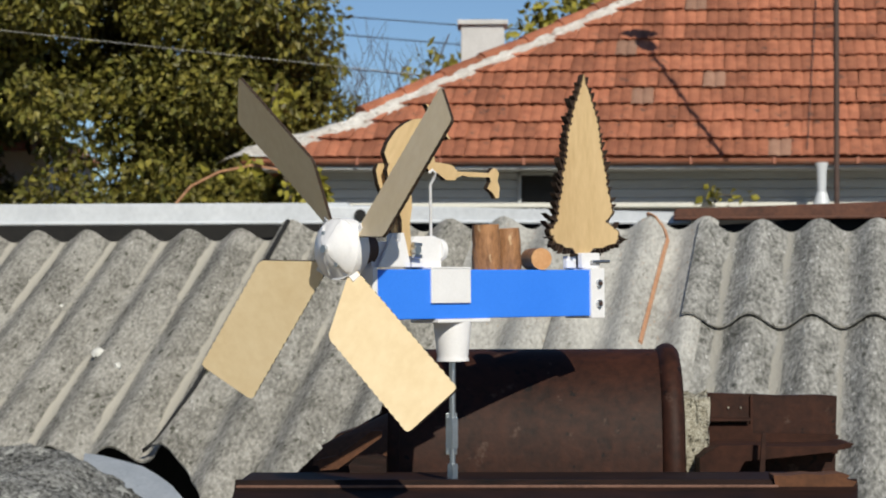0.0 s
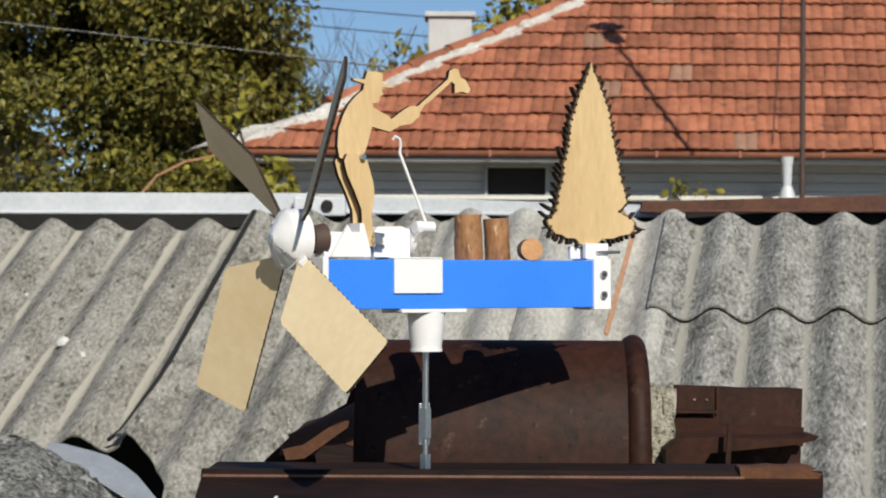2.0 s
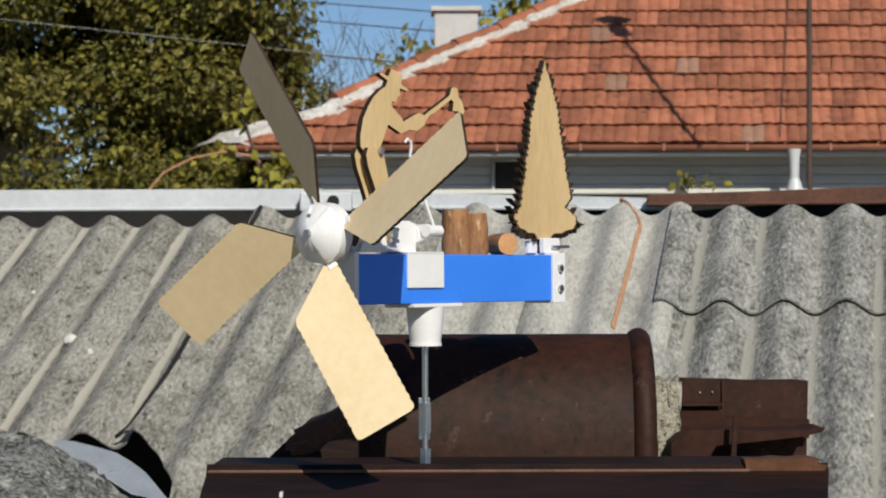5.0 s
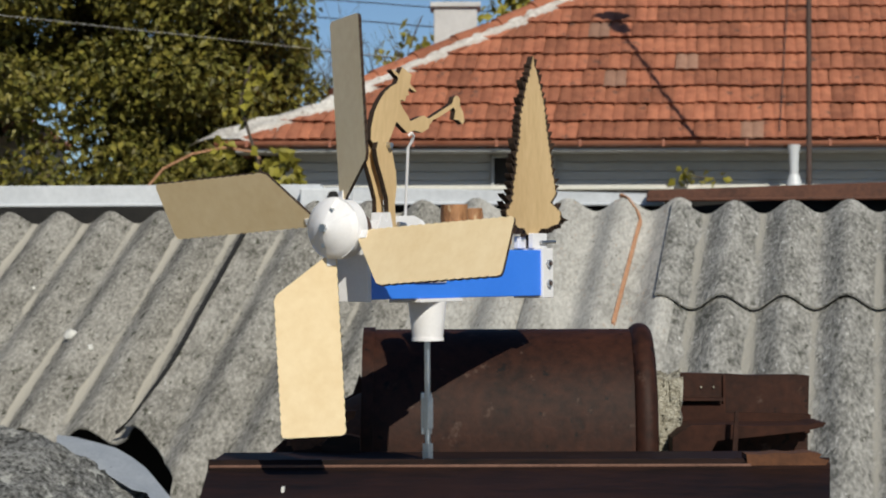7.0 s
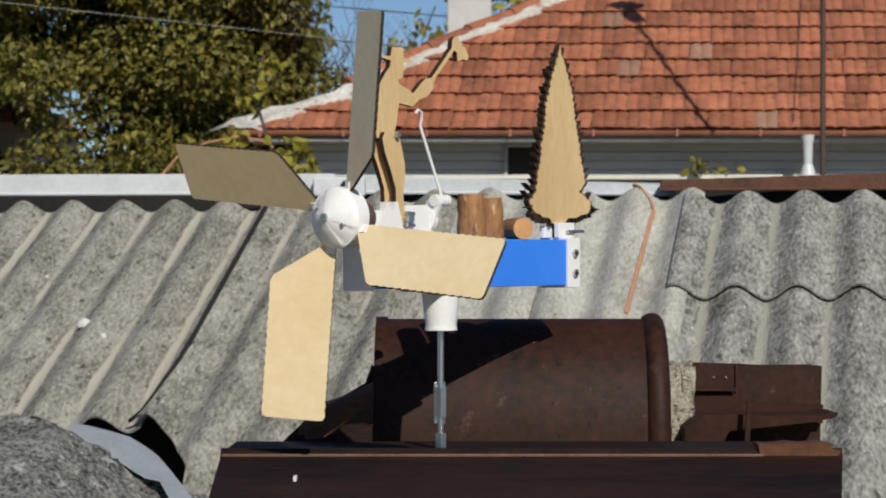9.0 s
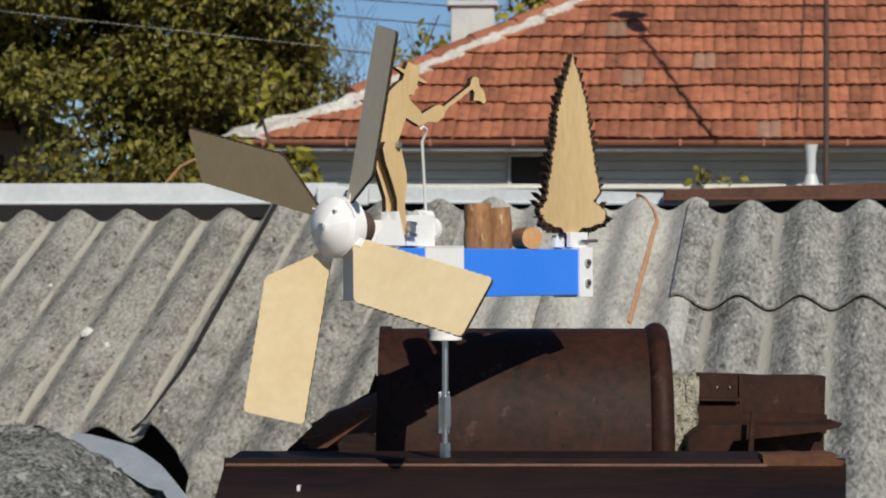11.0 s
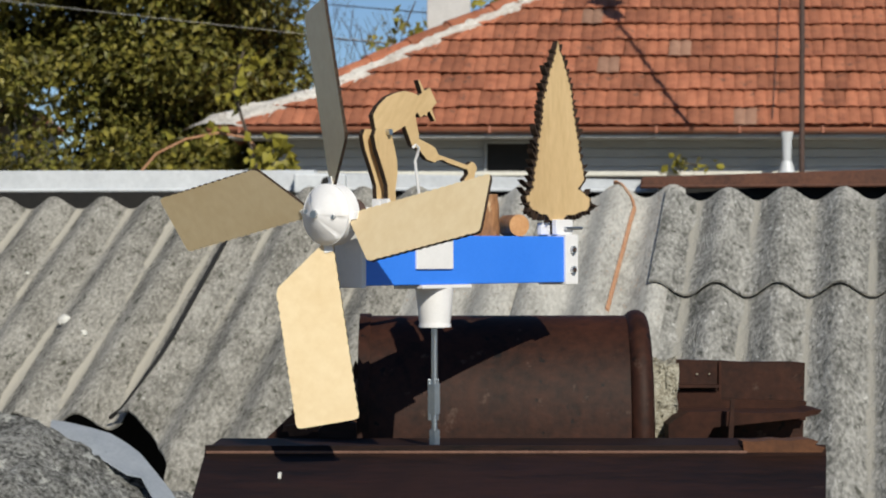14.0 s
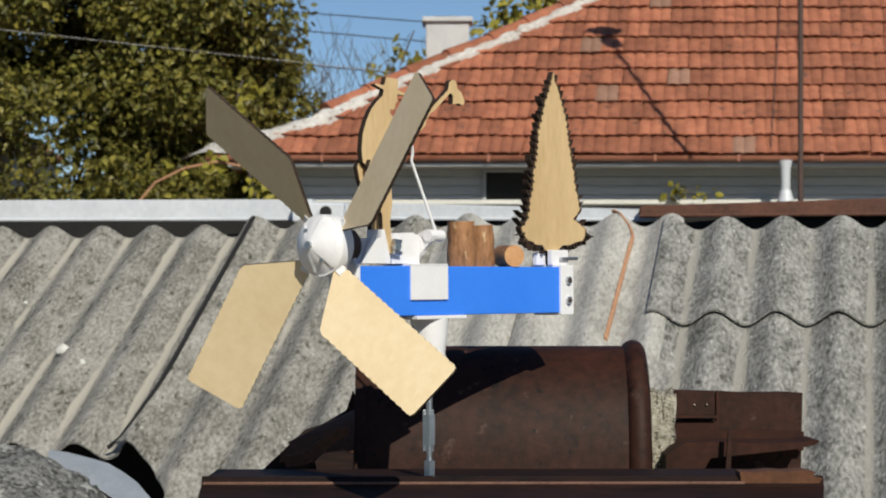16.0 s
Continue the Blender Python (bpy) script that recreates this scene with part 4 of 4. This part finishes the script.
TORSO_ARM = [(0.049, 0.0486), (0.0536, 0.044), (0.0752, 0.0556), (0.0837, 0.0588), (0.0947, 0.0577), (0.1038, 0.0636), (0.1444, 0.0896), (0.1478, 0.0997), (0.154, 0.1026), (0.1614, 0.1009), (0.1637, 0.091), (0.1715, 0.0863), (0.1777, 0.0741), (0.1733, 0.0694), (0.1639, 0.0722), (0.1525, 0.0712), (0.1539, 0.0824), (0.149, 0.0857), (0.1137, 0.0628), (0.105, 0.059), (0.0974, 0.0499), (0.0963, 0.0451), (0.0819, 0.0361), (0.0649, 0.0349), (0.05, 0.0283), (0.0239, 0.0363), (0.0142, 0.0133), (0.0047, -0.0039), (-0.0128, -0.0072)]
TORSO = TORSO_BODY + TORSO_ARM
part("figure_leg", prism(LEG, -0.0105, -0.0038), [M["plywood"], M["burnt"]], gig, "plywood leg with charred edges")
part("figure_leg", prism([(x - 0.004, z) for x, z in LEG], 0.0045, 0.0112), [M["plywood"], M["burnt"]], gig, "plywood leg with charred edges")
torso = part("figure_torso", prism(TORSO, -0.0034, 0.0040), [M["plywood"], M["burnt"]], gig, "plywood woodcutter with an axe, charred edges")
part("hip_bolt", tube(HIP + Vector((0, -0.0165, 0)), HIP + Vector((0, 0.0135, 0)), 0.0038, n=12), M["steel"], gig, smooth=True)
# push rod between the crank and the figure
push = part("push_rod", curve_tube([(0, 0, 0), (0, 0, 0.100), (0.003, -0.003, 0.108), (0.003, -0.006, 0.116), (-0.002, -0.006, 0.121), (-0.005, -0.003, 0.118)], 0.0019, n=8), M["white"], gig, "white bent wire rod", smooth=True)
# crank on the end of the shaft
crank = part("crank", tube((-0.0305, 0, 0), (-0.0225, 0, 0), 0.0145, n=24), M["white"], gig)
bm = bmesh.new()      # a web that narrows from the disc to the pin
for y, z in ((0.004, 0.013), (0.004, -0.013), (-0.028, 0.0085), (-0.028, -0.0085), (-0.034, 0.004), (-0.034, -0.004)):
    for x in (-0.029, -0.0235):
        bm.verts.new((x, y, z))
bmesh.ops.convex_hull(bm, input=bm.verts)
part("crank_arm", bm, M["white"], crank)
part("crank_pin", tube((-0.0315, -0.027, 0), (-0.004, -0.027, 0), 0.0074, n=18), M["white"], crank, smooth=True)

# propeller: turns about the beam's axis
prop = part("propeller", tube((-0.0150, 0, 0), (0.004, 0, 0), 0.0372, n=48), M["white"], gig, "white hub with four plywood blades", smooth=True)
bm = bmesh.new()      # blunt nose cone with two stepped recesses
SEG, radii = 72, (0.0368, 0.0352, 0.030, 0.022, 0.014, 0.0065, 0.005)
rings = []
for r in radii:
    ring = []
    for i in range(SEG):
        deg = 360 * i / SEG
        cut = 0.0028 if (20 <= deg <= 62 or 200 <= deg <= 242) and 0.012 < r < 0.036 else 0.0
        x = -0.0140 - 0.021 * (0.0368 - r) / 0.0318 - (0.003 if 0.01 < r < 0.036 else 0.0) + cut * (r - 0.008) / 0.024
        ring.append(bm.verts.new((x, r * math.cos(radians(deg)), r * math.sin(radians(deg)))))
    rings.append(ring)
for a, b in zip(rings, rings[1:]):
    for i in range(SEG):
        bm.faces.new((a[i], a[(i + 1) % SEG], b[(i + 1) % SEG], b[i]))
bm.faces.new(rings[0])
nose = part("nose_cone", bm, M["white"], prop, "white nose cone with stepped recesses", smooth=True)
part("axle_nut", tube((-0.0380, 0, 0), (-0.031, 0, 0), 0.0052, n=6), M["steel"], nose)
for k in range(2):
    part("set_screw", tube((-0.0275, -0.0215, 0), (-0.020, -0.0215, 0), 0.0030, n=10), M["steel"], nose, at=pose(0, 0, 0, 180 * k + 20))
BETA = radians(29.3)
TC, AX = Vector((0, 0, -1)), Vector((-1, 0, 0))
WV = TC * math.cos(BETA) + AX * math.sin(BETA)
NV = WV.cross(Vector((0, -1, 0))).normalized()


def blade():
    # edges nicked by the cutter's holding tabs
    shape = [(0.033, 0.006), (0.241, 0.006), (0.2455, 0.008), (0.247, 0.013), (0.247, 0.078), (0.2455, 0.083), (0.240, 0.0845), (0.083, 0.0845), (0.075, 0.081), (0.033, 0.020)]
    fine = []
    for (r0, s0), (r1, s1) in zip(shape, shape[1:] + shape[:1]):
        n = int(math.hypot(r1 - r0, s1 - s0) / 0.0037)
        fine.append((r0, s0))
        for k in range(1, n):
            f = k / n
            inward = (0.0011, 0.0003, 0.0)[k % 3]
            fine.append((r0 + (r1 - r0) * f, s0 + (s1 - s0) * f + (inward if s0 < 0.04 else -inward) * (abs(s1 - s0) < 0.001)))
    shape = fine
    bm = bmesh.new()
    lo = [bm.verts.new(Vector((0, -r, 0)) + WV * s - NV * 0.002) for r, s in shape]
    hi = [bm.verts.new(Vector((0, -r, 0)) + WV * s + NV * 0.002) for r, s in shape]
    bm.faces.new(lo)
    bm.faces.new(hi[::-1])
    for i in range(len(shape)):
        j = (i + 1) % len(shape)
        f = bm.faces.new((lo[i], hi[i], hi[j], lo[j]))
        f.material_index = 1
    return bm


for k in range(4):
    part("blade", blade(), [M["blade"], M["burnt"]], prop, "pale plywood blade with charred edges", at=pose(0, 0, 0, 90 * k))
    bm = bmesh.new()
    verts = [Vector((0, -r, 0)) + WV * s + NV * h for r in (0.012, 0.044) for s in (0.007, 0.018) for h in (-0.0034, 0.0034)]
    for v in verts:
        bm.verts.new(v)
    bmesh.ops.convex_hull(bm, input=bm.verts)
    part("blade_root", bm, M["white"], prop, at=pose(0, 0, 0, 90 * k))

# ---- the tiles of the house roof, course by course ----
TW, TE = 0.225, 0.335


def tile_mesh():
    """An interlocking clay tile with two ribs and a thick lower edge."""
    n = 8
    prof = [0.017 * abs(math.sin(2 * math.pi * i / n)) ** 0.8 + (0.010 if i == n else 0.0) for i in range(n + 1)]
    vs, fs = [], []
    for s, lift in ((-0.035, 0.046), (TE, 0.006)):      # upper face
        for i in range(n + 1):
            vs.append((TW * i / n + 0.12 * s, s - (0.010 * prof[i] / 0.017 if s < 0 else 0.0), lift + prof[i]))
    for i in range(n + 1):      # thickness of the lower edge, open beneath
        vs.append((TW * i / n - 0.0042, -0.033, 0.030 + prof[i] * 0.9))
    for i in range(n + 1):
        vs.append((TW * i / n + 0.12 * TE * 0.4, TE * 0.4, 0.020 + prof[i] * 0.5))
    for i in range(n):
        fs.append((i, i + 1, n + 2 + i, n + 1 + i))
        fs.append((2 * (n + 1) + i, 2 * (n + 1) + i + 1, i + 1, i))
        fs.append((3 * (n + 1) + i, 3 * (n + 1) + i + 1, 2 * (n + 1) + i + 1, 2 * (n + 1) + i))
    fs.append((2 * (n + 1), 0, n + 1, 3 * (n + 1)))
    fs.append((2 * (n + 1) + n, 3 * (n + 1) + n, 2 * n + 1, n))
    me = bpy.data.meshes.new("tile")
    me.from_pydata(vs, [], fs)
    return me


tile_a, tile_b = tile_mesh(), tile_mesh()
tile_a.materials.append(M["tile"])
tile_b.materials.append(M["tile_grey"])
slope = Matrix.Rotation(RP, 4, "X")
rng = random.Random(77)
far_v, far_f = [], []
for row in range(13):
    s = row * TE
    x = HX + 0.02 + 0.12 * s - TW + rng.uniform(-0.02, 0.02)
    while x < 8.9:
        x += TW
        if x + TW < hip_x(s):
            continue
        m = Matrix.Translation(on_roof(x + rng.uniform(-.006, .006), s + rng.uniform(-.014, .014), rng.uniform(0, .010))) @ slope @ Matrix.Rotation(rng.uniform(-.025, .025), 4, "Z")
        if x < 5.0 and row < 10:
            me = tile_b if rng.random() < 0.02 else tile_a
            if x < hip_x(s + TE) + 0.06:      # cut along the hip
                me = me.copy()
                inside = False
                for v in me.vertices:
                    edge = hip_x(s + v.co.y) - x
                    inside = inside or v.co.x > edge
                    v.co.x = max(v.co.x, edge)
                if not inside:
                    continue
            ob = new("tile", me)
            ob.parent = slab
            ob.matrix_basis = m
        else:
            b = len(far_v)
            far_v += [m @ v.co for v in tile_a.vertices]
            far_f += [tuple(i + b for i in p.vertices) for p in tile_a.polygons]
raw("tiles", far_v, far_f, M["tile_far"], slab)["kind"] = "stuff"


# ---- what moves ----
# seconds, heading of the beam, turn of the propeller (degrees, counted on), sway of the loose rod (metres)
STATES = [
    (0, 47.9, -40.2, -0.0021), (0.5, 41.5, -243.4, 0.0001), (1, 36.2, -467.4, 0.0061), (1.5, 33, -688.6, 0.0094),
    (2, 33.8, -928.2, 0.0057), (2.5, 36.9, -1191.6, 0.007), (3, 42.5, -1460.7, 0.0031), (3.5, 46.3, -1722.2, 0),
    (4, 51.6, -2023.6, -0.001), (4.2, 51, -2157, -0.0002), (6.3, 56.8, -3836, -0.0028), (6.5, 57.2, -4001, -0.0029),
    (7, 57.3, -4406.6, 0.0001), (7.5, 59.3, -4803.3, -0.0016), (8, 56.9, -5191.9, 0.0001), (8.5, 54.3, -5569.7, 0.0012),
    (8.7, 53.5, -5722, 0.0011), (10.8, 50, -7176, 0.0019), (11, 49.6, -7303.3, 0.0023), (11.5, 50.6, -7623.7, 0.0014),
    (12, 49.9, -7950.2, 0.0027), (12.5, 49, -8270.1, 0.0075), (13, 49.4, -8605.9, 0.0103), (13.5, 50.1, -8960.9, 0.0089),
    (14, 50.7, -9348.9, 0.0131), (14.5, 50.7, -9765.4, 0.0106), (15, 50.6, -10173.1, 0.0107), (15.5, 50.4, -10581.1, 0.0098),
    (16, 50.6, -11014.3, 0.0104),
]


def motions():
    ts = [s[0] for s in STATES]
    turns = np.array([s[2] for s in STATES])
    # slopes for a smooth run of the turn between the rows
    rate = np.gradient(turns, ts)

    def turn_at(t):
        i = min(max(int(np.searchsorted(ts, t)) - 1, 0), len(ts) - 2)
        h = ts[i + 1] - ts[i]
        f = (t - ts[i]) / h
        a, b = rate[i] * h, rate[i + 1] * h
        return float(turns[i] * (2 * f ** 3 - 3 * f * f + 1) + a * (f ** 3 - 2 * f * f + f) + turns[i + 1] * (3 * f * f - 2 * f ** 3) + b * (f ** 3 - f * f))

    walk(gig, [(t, pose(ROD[0] + sway, ROD[1], 1.6, 0, -0.5, h)) for t, h, _, sway in STATES])
    walk(rod, [(t, pose(sway, 0, 0)) for t, _, _, sway in STATES])
    blades, cranks, bodies, rods = [], [], [], []
    for k in range(481):
        t = k / 30
        c = turn_at(t)
        pin = radians(c - 115.0)
        blades.append((t, pose(*HUB, -c)))
        cranks.append((t, pose(0, 0, HUB.z, -math.degrees(pin))))
        lift = 28.4 * (math.sin(pin + 0.21) - 0.55)
        bodies.append((t, pose(*HIP, 0, -lift, 0)))
        hand = Matrix.Translation(HIP) @ Matrix.Rotation(-radians(lift), 4, "Y") @ Vector((0.052, -0.004, 0.0285))
        foot = Vector((-0.012, -0.027 * math.cos(pin), HUB.z + 0.027 * math.sin(pin)))
        d = (hand - foot).normalized()
        side = Vector((1, 0, 0))
        side = (side - d * side.dot(d)).normalized()
        up = d.cross(side)
        rods.append((t, Matrix((side, up, d)).transposed().to_4x4()))
        rods[-1][1].translation = foot
    walk(prop, blades)
    walk(crank, cranks)
    walk(torso, bodies)
    walk(push, rods)


motions()
